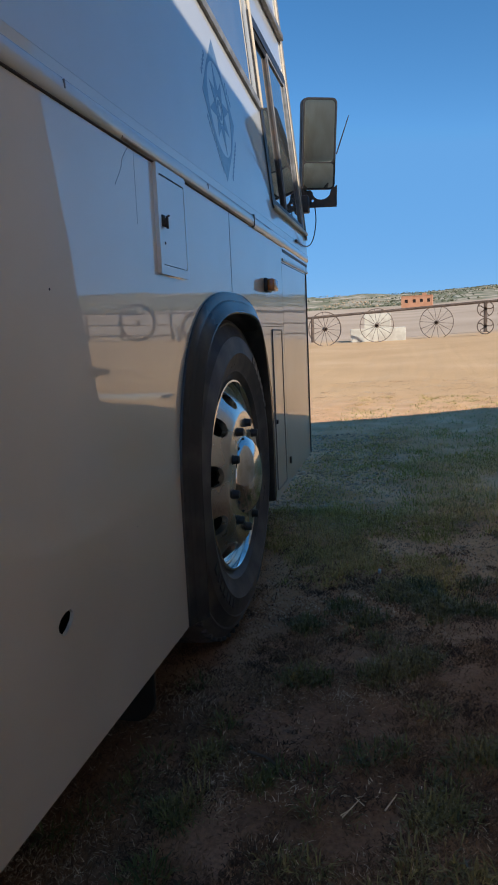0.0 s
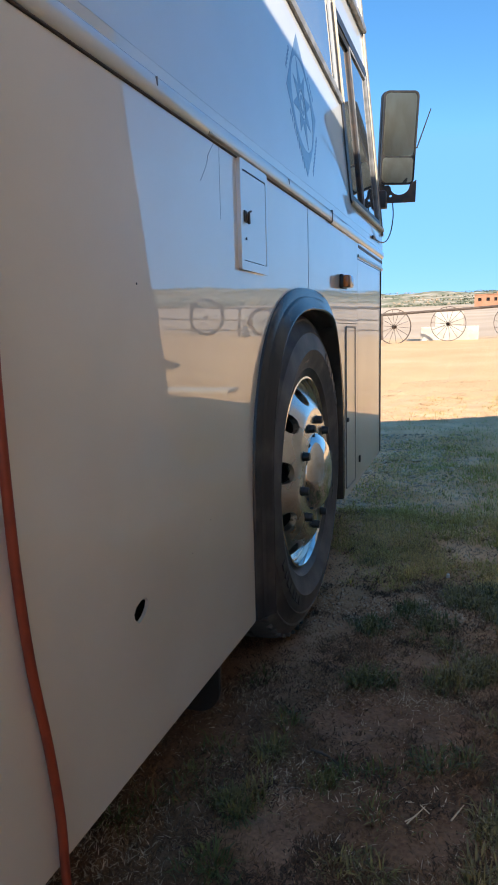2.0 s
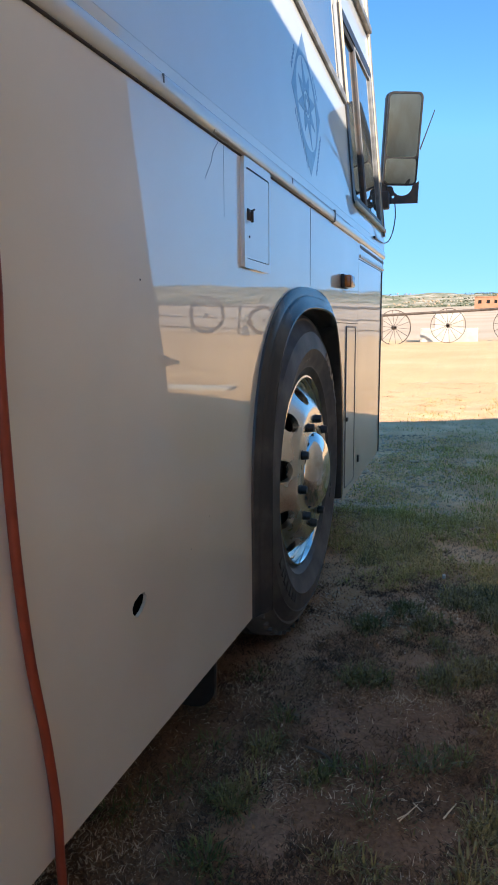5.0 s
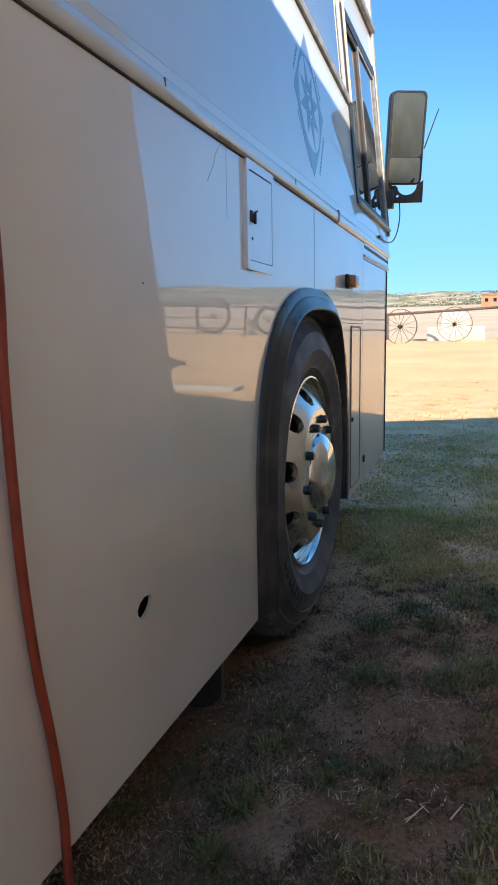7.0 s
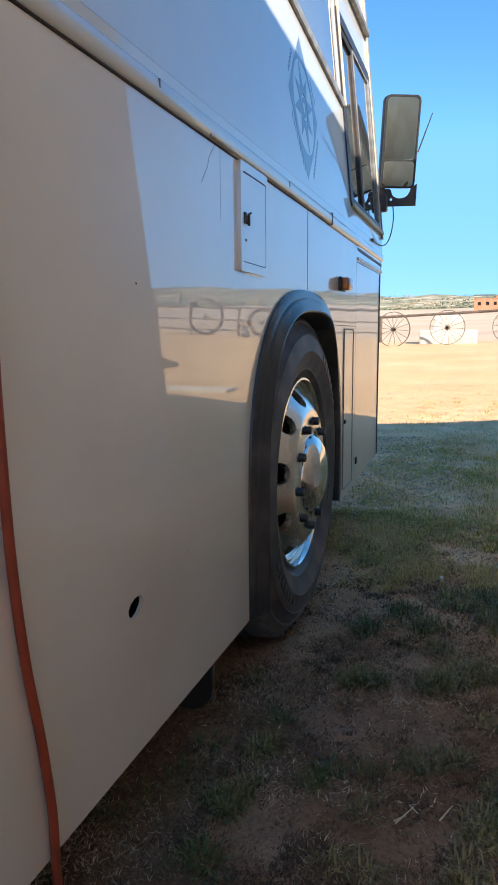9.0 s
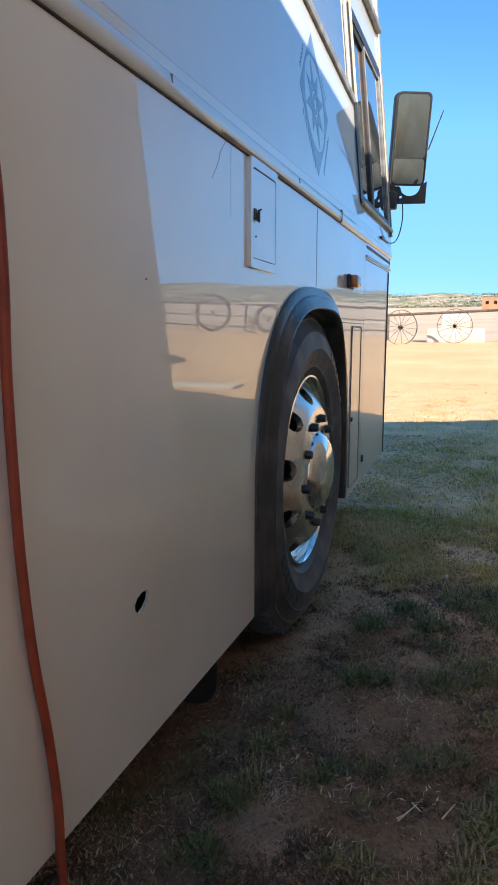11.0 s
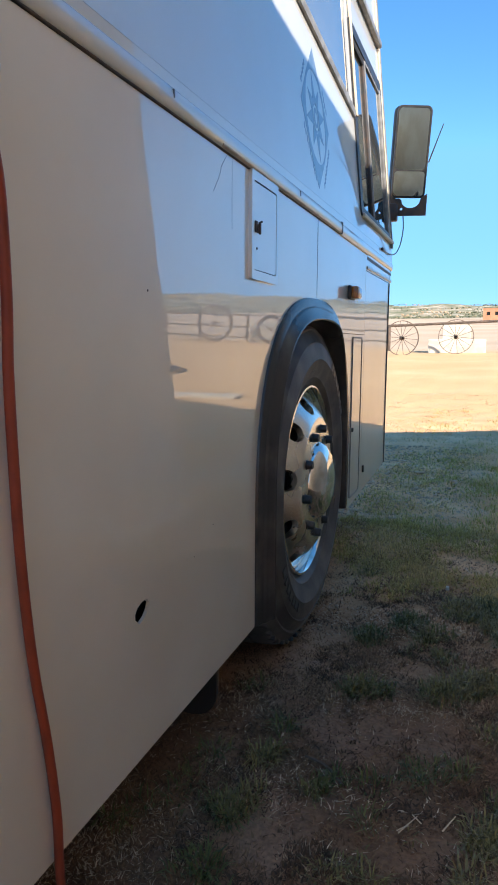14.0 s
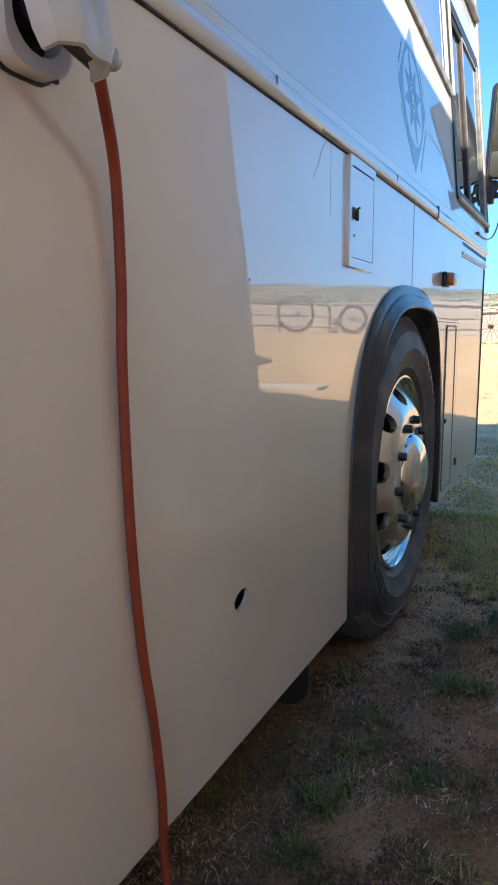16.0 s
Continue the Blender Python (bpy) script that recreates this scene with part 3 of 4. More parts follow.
# cab window with a sliding pane
cab = part("cab_window", lean(plate(rounded(0.625, 1.425, 1.36, 2.155, 0.03), [rounded(0.672, 1.462, 1.318, 2.112, 0.022)], 0.020, lambda y, z, d: (0.006 - d, y, z))), NUTCAP, bus, "sliding cab window in a black rubber frame")
part("pane", lean(box((0.004, 0.345, 0.65), (-0.010, 0.845, 1.787))), GLASS, cab)
part("pane", lean(box((0.004, 0.34, 0.65), (-0.002, 1.15, 1.787))), GLASS, cab)
part("sash", lean(box((0.014, 0.018, 0.65), (-0.004, 0.925, 1.787), 0.004)), STEEL, cab, "black meeting rail")
part("sash", lean(join(box((0.010, 0.010, 0.64), (0.001, 0.943, 1.787), 0.003), box((0.012, 0.37, 0.014), (0.001, 1.128, 2.100), 0.003), box((0.014, 0.020, 0.65), (0.003, 1.308, 1.787), 0.004))), GREYTRIM, cab, "pale grey sliding sash frame")
part("sill", lean(box((0.018, 0.775, 0.020), (0.006, 1.035, 1.430), 0.006)), SILL, cab, "beige sill strip")
part("post_strip", lean(box((0.010, 0.024, 0.66), (0.007, 0.648, 2.125), 0.004)), SILL, cab, "weathered beige post strip")
part("head_shadow_gap", lean(box((0.012, 0.27, 0.035), (-0.004, 0.80, 2.098), 0.003)), DARK, cab)
for z0 in (1.0, 0.0):
    part("pillar_bead", lean(box((0.006, 0.010, 1.30), (0.004, 1.372 + 0.026 * z0, 2.10), 0.002)), SILL, cab)

# long tinted side window with its rubber trim
side_win = part("side_window", plate([(y + s, z + t) for (y, z), s, t in zip(SIDE_WIN, (0.01, -0.01, -0.01, 0.01), (0.01, 0.01, -0.01, -0.01))], (), 0.006, lambda y, z, d: up(y, z, d + 0.006)), TINT, bus, "long tinted side window reflecting sky", smooth=False)
for a, b in ((SIDE_WIN[0], SIDE_WIN[1]), (SIDE_WIN[2], SIDE_WIN[3]), (SIDE_WIN[3], SIDE_WIN[0])):
    part("window_trim", lean(sweep([a, b], [(-0.008, 0.014), (0.012, 0.012), (0.014, 0.0), (0.010, -0.014), (-0.002, -0.016)], True)), GREYTRIM, side_win)

# service hatch
hatch = part("service_hatch", plate(rounded(-0.640, 1.071, -0.458, 1.300, 0.004), [rounded(-0.6265, 1.0905, -0.470, 1.280, 0.006)], 0.012, lambda y, z, d: (0.0085 - d, y, z)), WHITE, bus, "small white service hatch with a key lock")
part("hatch_door", plate(rounded(-0.6252, 1.0925, -0.4715, 1.2765, 0.006), (), 0.006, lambda y, z, d: (0.0077 - d, y, z)), WHITE, hatch)
part("hatch_shadow_gap", box((0.001, 0.168, 0.205), (0.0010, -0.549, 1.185)), DARK, hatch)
part("lock", join(box((0.005, 0.016, 0.024), (0.0087, -0.614, 1.184), 0.002), rod((0.0065, -0.605, 1.181), (0.0125, -0.605, 1.181), 0.0095, seg=18), box((0.006, 0.004, 0.024), (0.014, -0.605, 1.180), 0.0015), rod((0.0105, -0.600, 1.193), (0.0155, -0.594, 1.197), 0.0022)), STEEL, hatch, "dark key lock")
part("screw", rod((0.0065, -0.608, 1.138), (0.0091, -0.608, 1.138), 0.003), STEEL, hatch)

# side marker lamp
lamp = part("marker_lamp", box((0.014, 0.085, 0.050), (0.007, 0.430, 1.116), 0.005), NUTCAP, bus, "amber side marker lamp")
part("lens", box((0.028, 0.078, 0.044), (0.024, 0.432, 1.116), 0.008), AMBER, lamp)

# drip and scratch marks below the moulding
part("scratch", tube([(0.0, -0.76, 1.298), (0.0, -0.79, 1.270), (0.0, -0.80, 1.25), (0.0, -0.83, 1.215)], 0.0006, 6), GREYTRIM, bus)
part("scratch", tube([(0.0, -0.735, 1.298), (0.0, -0.736, 1.22), (0.0, -0.736, 1.16)], 0.0004, 6), GREYTRIM, bus)

# small dents and chips
for y, z, r in ((-1.092, 1.012, 0.0024), (-0.93, 0.53, 0.0012), (-0.84, 0.57, 0.0012)):
    part("paint_chip", rod((-0.001, y, z), (0.0006, y, z), r, r * 0.8, 8), NUTCAP, bus)

# emblem
emblem = part("emblem", plate([(0.002, 1.792), (0.085, 1.690), (0.152, 1.592), (0.070, 1.485), (-0.030, 1.385), (-0.105, 1.490), (-0.168, 1.600), (-0.090, 1.695)],
                              [[(-0.007 + 0.109 * math.cos(2 * math.pi * i / 48), 1.592 + 0.131 * math.sin(2 * math.pi * i / 48)) for i in range(48)]], 0.003, lambda y, z, d: up(y, z, d - 0.0006)), EMBLEM, bus, "faded slate-blue compass star emblem", smooth=False)
ring48 = [2 * math.pi * i / 48 for i in range(48)]
part("ring", plate([(-0.007 + 0.034 * math.cos(a), 1.592 + 0.041 * math.sin(a)) for a in ring48], [[(-0.007 + 0.031 * math.cos(a), 1.592 + 0.037 * math.sin(a)) for a in ring48]], 0.003, lambda y, z, d: up(y, z, d - 0.0006)), EMBLEM, emblem)
star = []
for i in range(16):
    r = (0.107 if i % 4 == 0 else 0.092) if i % 2 == 0 else 0.047
    a = 2 * math.pi * i / 16 + 0.2
    star.append((-0.007 + r * math.cos(a), 1.594 + 1.18 * r * math.sin(a)))
part("star", plate(star, [[(-0.007 + 0.036 * math.cos(a), 1.592 + 0.043 * math.sin(a)) for a in ring48]], 0.003, lambda y, z, d: up(y, z, d - 0.0006)), EMBLEM, emblem)
part("swirl", plate([(-0.007 + 0.024 * math.cos(a), 1.592 + 0.029 * math.sin(a)) for a in ring48], [[(-0.004 + 0.013 * math.cos(a), 1.592 + 0.016 * math.sin(a)) for a in ring48]], 0.003, lambda y, z, d: up(y, z, d - 0.0006)), EMBLEM, emblem)
for sy, sz, n0 in ((-1, -1, 9), (1, -1, 9), (-1, 1, 5), (1, 1, 4)):
    for i in range(n0):
        u = (i + 0.7) / 10
        y = -0.007 + sy * (0.152 - 0.115 * u)
        z = 1.592 + sz * (0.050 + 0.150 * u)
        part("letter_bar", plate([(y - 0.004, z - 0.010), (y + 0.004, z - 0.007), (y + 0.004, z + 0.010), (y - 0.004, z + 0.007)], (), 0.003, lambda y, z, d: up(y, z, d - 0.0006)), EMBLEM, emblem, smooth=False)

# black flare round the wheel arch
flare_bm = sweep(ARCH[:87], [(-0.002, 0.004), (0.006, 0.003), (0.010, -0.003), (0.014, -0.021), (0.019, -0.025), (0.021, -0.029), (0.029, -0.048), (0.033, -0.052), (0.034, -0.056), (0.031, -0.060), (0.020, -0.063), (0.004, -0.066), (-0.03, -0.072), (-0.04, -0.076)])
for v in flare_bm.verts:
    if v.co.x > 0:
        v.co.x *= 1 - 0.7 * smooth(0.1, 0.42, v.co.y)
flare = part("wheel_arch_flare", flare_bm, FLARE, bus, "glossy black rubber wheel-arch flare")
liner = sweep([arch(i / 60, 0.070) for i in range(61)], [(-0.03, 0.0), (-0.50, -0.01)])
part("wheel_well", join(liner, plate([arch(i / 60, 0.03) for i in range(61)], (), 0.01, lambda y, z, d: (-0.50 - d, y, z))), DARK, bus)
part("underfloor", join(box((2.3, 7.4, 0.05), (-1.24, -4.3, 0.45)), box((1.75, 1.3, 0.05), (-1.5, -0.05, 0.62)), box((2.2, 0.9, 0.05), (-1.24, 0.92, 0.42)), box((0.9, 8.0, 0.2), (-1.24, -3.2, 0.40)), box((0.02, 7.0, 0.55), (-0.04, -4.15, 0.72))), DARK, bus, smooth=False)
part("mud_flap", plate(rounded(-0.46, 0.035, -0.07, 0.60, 0.06), (), 0.012, lambda y, z, d: (y, -0.665 + d, z)), DARK, bus, "black rubber mud flap")
part("flap_stay", rod((-0.075, -0.652, 0.06), (-0.060, -0.652, 0.50), 0.004), RUST, bus)

# front wheel
wheel = new("front_wheel")
wheel.parent = bus
wheel.location = (-0.028, -0.010, 0.5005)
wheel.rotation_euler = (0, 0, radians(1.0))
tagged(wheel, "polished alloy truck wheel with ten holes on a black tyre")
tyre = part("tyre", lathe([(r + max(r - 0.44, 0) * 0.36, x) for r, x in [(0.288, -0.20), (0.288, -0.040), (0.295, -0.022), (0.307, -0.006), (0.322, 0.008), (0.327, 0.012), (0.332, 0.012), (0.352, 0.022), (0.378, 0.0285), (0.383, 0.031), (0.388, 0.029),
                           (0.412, 0.027), (0.434, 0.020), (0.438, 0.022), (0.443, 0.015), (0.462, 0.000), (0.467, 0.002), (0.471, -0.004), (0.483, -0.018), (0.493, -0.030), (0.497, -0.045), (0.499, -0.080), (0.491, -0.082), (0.491, -0.092), (0.500, -0.094),
                           (0.501, -0.150), (0.492, -0.152), (0.492, -0.162), (0.501, -0.164), (0.500, -0.22), (0.491, -0.222), (0.491, -0.232), (0.497, -0.234), (0.493, -0.27), (0.46, -0.30), (0.38, -0.32), (0.31, -0.30), (0.288, -0.28)]], 120), RUBBER, wheel, "worn black rubber tyre")
lug = mesh_of(box((0.040, 0.014, 0.012), (-0.034, 0, 0.5075), 0.002, None, 1), "shoulder_lug", RUBBER)
for i in range(60):
    o = new("shoulder_lug", lug)
    o.parent, o.rotation_euler = tyre, (2 * math.pi * i / 60, 0, 0)
bar_mesh = {}


def sidewall_bar(angle, r0, tall, wide):
    """A raised mark on the sidewall at an angle from the top."""
    key = (r0, tall, wide)
    if key not in bar_mesh:
        out = 0.0275 if r0 > 0.37 else 0.0200
        bar_mesh[key] = mesh_of(box((0.005, wide, tall), (out, 0, r0), 0.001, None, 1), "raised_bar", INK)
    o = new("raised_bar", bar_mesh[key])
    o.parent, o.rotation_euler = tyre, (radians(angle), 0, 0)


for a0 in (-30, 150):
    for i, wide in enumerate((0.022, 0.026, 0.020, 0.026, 0.024, 0.012, 0.026)):
        sidewall_bar(a0 - 5.4 * i, 0.402, 0.026, wide)
for a0 in (4, 124, 244):
    for i in range(3):
        sidewall_bar(a0 + 3.2 * i, 0.352, 0.008, 0.014)


def drilled(bm, cutter, name, material):
    """The first mesh with the second cut out of it."""
    a, b = new(name, mesh_of(bm, name, material)), new("cutter", mesh_of(cutter, "cutter", material))
    k = a.modifiers.new("cut", "BOOLEAN")
    k.operation, k.object, k.solver = "DIFFERENCE", b, "EXACT"
    bpy.context.view_layer.update()
    me = bpy.data.meshes.new_from_object(a.evaluated_get(bpy.context.evaluated_depsgraph_get()))
    bpy.data.objects.remove(a), bpy.data.objects.remove(b)
    me.shade_smooth()
    me.set_sharp_from_angle(angle=radians(40))
    return me


dish = lathe([(0.292, -0.10), (0.292, -0.030), (0.286, -0.032), (0.274, -0.026), (0.258, -0.012), (0.236, 0.008), (0.221, 0.017), (0.211, 0.024), (0.200, 0.027), (0.10, 0.027), (0.10, 0.015), (0.196, 0.015), (0.206, 0.010), (0.225, -0.008), (0.255, -0.036), (0.278, -0.052), (0.278, -0.10), (0.292, -0.10)], 96)
cutters = []
for i in range(10):
    a = radians(36 * i - 10)
    y, z = 0.250 * math.cos(a), 0.250 * math.sin(a)
    cutters.append(rod((-0.09, y * 0.96, z * 0.96), (0.05, y * 1.03, z * 1.03), 0.032, seg=24))
rim = new("rim", drilled(dish, join(*cutters), "rim", ALLOY))
rim.parent = wheel
rim.location, rim.scale = (0.005, 0, 0), (1, 0.97, 0.97)
tagged(rim, "polished aluminium wheel dish with round holes")
part("rim_flange", lathe([(0.299, -0.042), (0.309, -0.024), (0.313, -0.010), (0.310, -0.001), (0.304, 0.000), (0.298, -0.008), (0.295, -0.020), (0.293, -0.05), (0.292, -0.11)], 96), CHROME, rim)
part("brake_drum", lathe([(0.262, -0.14), (0.05, -0.14)], 48), DARK, wheel)
part("hub_cap", lathe([(0.124, 0.012), (0.124, 0.022), (0.120, 0.034), (0.108, 0.048), (0.086, 0.061), (0.055, 0.069), (0.02, 0.072), (0.002, 0.072)], 64, True), CHROME, wheel, "domed chrome hub cap with smudges").location = (0.007, 0, 0)
for i in range(10):
    a = radians(36 * i + 9)
    y, z = 0.170 * math.cos(a), 0.170 * math.sin(a)
    n1 = lathe([(0.0155, 0.020), (0.0155, 0.026), (0.0135, 0.027), (0.0130, 0.041), (0.0110, 0.045), (0.002, 0.045)], 14, True)
    n1.transform(Matrix.Translation((0.007, y, z)))
    part("nut_cap", n1, NUTCAP, wheel).scale = (1, 0.97, 0.97)

# rear-view mirror on its bracket
mir = part("rear_view_mirror", box((0.174, 0.070, 0.394), (0, 0.028, 0), 0.027, seg=4), NUTCAP, bus, "tall black rear-view mirror on a steel bracket")
mir.matrix_local = pose(0.070, 1.45, 1.857, 12, -0.6, 26) @ Matrix.Diagonal((1, 1, 1.06, 1))
part("mirror_glass", box((0.160, 0.006, 0.264), (0, -0.0080, 0.057), 0.0025), MIRRORGLASS, mir)
part("wide_angle_glass", box((0.160, 0.006, 0.112), (0, -0.0080, -0.133), 0.0025), MIRRORGLASS, mir)
part("rim_seal", plate(rounded(-0.086, -0.196, 0.086, 0.196, 0.025), [rounded(-0.078, -0.188, 0.078, -0.079, 0.015), rounded(-0.078, -0.073, 0.078, 0.187, 0.019)], 0.012, lambda y, z, d: (y, -0.013 + d, z)), NUTCAP, mir)
notch = [(0.076 + 0.046 * math.cos(radians(a)), 1.640 - 0.040 * math.sin(radians(a))) for a in range(0, 181, 15)]
part("bracket", join(plate([(-0.012, 1.567), (0.150, 1.560), (0.154, 1.663), (0.131, 1.650)] + notch + [(0.020, 1.650), (-0.012, 1.650)], [[(0.030 + 0.0065 * math.cos(a / 8 * 6.283), 1.598 + 0.0065 * math.sin(a / 8 * 6.283)) for a in range(8)]], 0.008, lambda y, z, d: (y, 1.475 - d, z)),
                     box((0.026, 0.028, 0.125), (-0.014, 1.475, 1.612), 0.003), box((0.075, 0.060, 0.080), (-0.020, 1.425, 1.575), 0.007), box((0.05, 0.05, 0.03), (-0.015, 1.455, 1.590), 0.004)), STEEL, bus, "dark steel mirror bracket")
part("wire", tube([(0.040, 1.472, 1.565), (0.045, 1.46, 1.50), (0.036, 1.45, 1.43), (0.022, 1.425, 1.385), (0.010, 1.36, 1.364), (0.005, 1.24, 1.358), (0.004, 1.13, 1.358)], 0.0028, 6), NUTCAP, bus, "", 65)
part("wire_clip", box((0.010, 0.05, 0.012), (0.004, 1.11, 1.358), 0.003), NUTCAP, bus)
part("aerial", rod((0.150, 1.512, 1.820), (0.213, 1.53, 2.000), 0.0034, 0.0022, 8), NUTCAP, bus)

# mains inlet with a raised lid
inlet = part("mains_inlet", plate(rounded(-1.590, 1.163, -1.509, 1.305, 0.026), [rounded(-1.581, 1.176, -1.519, 1.294, 0.030)], 0.026, lambda y, z, d: (0.024 - d, y, z)), PLASTIC, bus, "white plastic mains inlet with its lid raised")
part("socket", join(box((0.004, 0.08, 0.12), (0.002, -1.545, 1.23)), rod((0.0, -1.545, 1.225), (0.020, -1.545, 1.225), 0.026, seg=24)), NUTCAP, inlet)
lid = bmesh.new()
lid_rings = []
for u, w, d in ((0.0, 0.026, 0.012), (0.02, 0.036, 0.022), (0.06, 0.042, 0.030), (0.105, 0.044, 0.033), (0.140, 0.042, 0.032), (0.152, 0.036, 0.027)):
    outer = [(0, -w), (0.55 * d, -w), (0.95 * d, -0.62 * w), (d, -0.45 * w), (0.90 * d, -0.18 * w), (0.90 * d, 0.18 * w), (d, 0.45 * w), (0.95 * d, 0.62 * w), (0.55 * d, w), (0, w)]
    inner = [(x * 0.84, y * 0.88) for x, y in outer[::-1]]
    lid_rings.append([lid.verts.new((x, y, -u)) for x, y in outer + inner])
for p, q in zip(lid_rings, lid_rings[1:]):
    for i in range(len(p)):
        j = (i + 1) % len(p)
        lid.faces.new((p[i], p[j], q[j], q[i]))
for ring in (lid_rings[0], lid_rings[-1]):
    for i in range(9):
        lid.faces.new((ring[i], ring[i + 1], ring[18 - i], ring[19 - i]))
lid = join(lid, rod((0.020, 0.036, -0.138), (0.020, 0.044, -0.139), 0.009, 0.008, 18))
lid.transform(pose(0.024, -1.567, 1.322, 0, -14, 10) @ Matrix.Scale(1.12, 4))
part("lid", lid, PLASTIC, inlet)
part("gasket", plate(rounded(-1.593, 1.160, -1.506, 1.308, 0.028), (), 0.003, lambda y, z, d: (0.003 - d, y, z)), NUTCAP, inlet)
part("plug", rod((0.022, -1.540, 1.226), (0.055, -1.508, 1.178), 0.019, 0.0095, 20), NUTCAP, inlet)

lead = tagged(new("power_cable", mesh_of(tube([(0.053, -1.511, 1.183), (0.043, -1.488, 1.158), (0.018, -1.441, 1.098), (0.011, -1.429, 0.985), (0.009, -1.430, 0.892), (0.009, -1.428, 0.760), (0.009, -1.423, 0.653), (0.009, -1.411, 0.539), (0.009, -1.392, 0.429), (0.009, -1.379, 0.320), (0.010, -1.379, 0.235), (0.020, -1.385, 0.12), (0.05, -1.43, 0.03), (0.12, -1.55, 0.012), (0.10, -2.2, 0.012), (0.3, -3.2, 0.012)], 0.0063), "power_cable", CABLE, 65)),
              "orange-red mains cable hanging from the inlet", "cable")

# ---- building beside the motorhome, seen in the paint's reflection ----
bld = thing("neighbouring_building", "tall plain building in beige plaster", "building")
H = 2.835
foot_pts = [(1.55, 2.25), (7.5, 5.22), (7.5, -3.1), (1.20, -3.1)]
head_pts = [(1.55, 1.55), (7.5, 4.52), (7.5, -3.1), (1.20, -3.1)]
bm = bmesh.new()
lo = [bm.verts.new((x, y, -0.1)) for x, y in foot_pts]
hi = [bm.verts.new((x, y, H)) for x, y in head_pts]
for i in range(4):
    j = (i + 1) % 4
    bm.faces.new((lo[i], lo[j], hi[j], hi[i]))
part("wall", bm, PLASTER, bld, smooth=False)
bm = bmesh.new()
bm.faces.new([bm.verts.new((x, y, H)) for x, y in head_pts])
g = bmesh.ops.extrude_face_region(bm, geom=bm.faces[:])
bmesh.ops.translate(bm, vec=(0, 0, 0.06), verts=[v for v in g["geom"] if isinstance(v, bmesh.types.BMVert)])
part("roof", bm, ROOFING, bld, smooth=False)
part("corner_bracket", rod((1.57, 1.95, 0.76), (1.57, 2.31, 0.74), 0.055, 0.012, 12), STEEL, bld)

# ---- distance ----
EYE0 = Vector((0.53, -2.01, 0.93))


def away(bearing, dist):
    return EYE0.x + dist * math.sin(radians(bearing)), EYE0.y + dist * math.cos(radians(bearing))


def iron_wheel(r, spokes, turn, thick=0.016):
    w = thing("iron_wheel", "old rusty iron wagon wheel standing against the fence", "wheel", group="fence wheels")
    rimb = lathe([(r, -0.03), (r, 0.03), (r - thick, 0.03), (r - thick, -0.03), (r, -0.03)], 56)
    part("rim", rimb, RUST, w)
    part("hub", lathe([(0.045, -0.12), (0.075, -0.10), (0.085, 0.0), (0.075, 0.10), (0.045, 0.12), (0.002, 0.12)], 20, True), RUST, w)
    for i in range(spokes):
        a = 2 * math.pi * i / spokes + 0.1
        part("spoke", rod((0.03 * (-1) ** i, 0.06 * math.cos(a), 0.06 * math.sin(a)), (0, (r - 0.01) * math.cos(a), (r - 0.01) * math.sin(a)), 0.0085, seg=6), RUST, w)
    return w


def stand(w, bearing, dist, zc, turn):
    x, y = away(bearing, dist)
    w.matrix_world = pose(x, y, zc, 0, 0, 90 + turn)
    return w


w0 = stand(iron_wheel(0.65, 14, 0, 0.024), 1.60, 27.6, 1.235, -2)
for brg, dist, zc, turn in ((-3.21, 26.7, 1.22, 4), (-7.51, 25.8, 1.16, 26)):
    x, y = away(brg, dist)
    copy_thing(w0, pose(x, y, zc, 0, 0, 90 + turn))
stand(iron_wheel(0.78, 8, 0, 0.13), 21.2, 27.6, 1.78, -30)
stand(iron_wheel(0.58, 10, 0, 0.15), 16.3, 27.0, 1.50, -24)


def cast_wheel(zc):
    w = thing("cast_wheel", "small dark cast-iron wheel with curved spokes", "wheel", group="paired cast wheels")
    part("rim", lathe([(0.30, -0.03), (0.30, 0.03), (0.265, 0.03), (0.265, -0.03), (0.30, -0.03)], 40), RUST, w)
    part("hub", lathe([(0.06, -0.06), (0.06, 0.06), (0.002, 0.06)], 16, True), RUST, w)
    for i in range(5):
        a = 2 * math.pi * i / 5 + 0.3
        pts = [(0, r * math.cos(a + b), r * math.sin(a + b)) for r, b in ((0.04, 0), (0.12, 0.25), (0.20, 0.30), (0.275, 0.1))]
        part("spoke", tube(pts, 0.020, 6), RUST, w)
    x, y = away(5.37, 26.4)
    w.matrix_world = pose(x, y, zc, 0, 0, 84)


cast_wheel(1.63)
cast_wheel(1.00)

fence = thing("pipe_fence", "rusty pipe rail fence on posts", "fence")
RAIL = [(-9.4, 29.2, 1.68), (-0.8, 29.4, 1.87), (6.3, 29.0, 2.00), (13.5, 28.0, 2.05), (21, 29.0, 2.20), (30, 30.0, 2.40), (45, 31, 2.6)]
rail_pts = [(*away(b, d), z) for b, d, z in RAIL]
for a, b in zip(rail_pts, rail_pts[1:]):
    part("rail", rod(a, b, 0.055 if a[0] < 5 else 0.04, seg=8), RUST, fence)
for a, b in zip(rail_pts[2:], rail_pts[3:]):
    for dz in (0.5, 0.95):
        part("rail", rod((a[0], a[1], a[2] - dz), (b[0], b[1], b[2] - dz), 0.03, seg=8), RUST, fence)
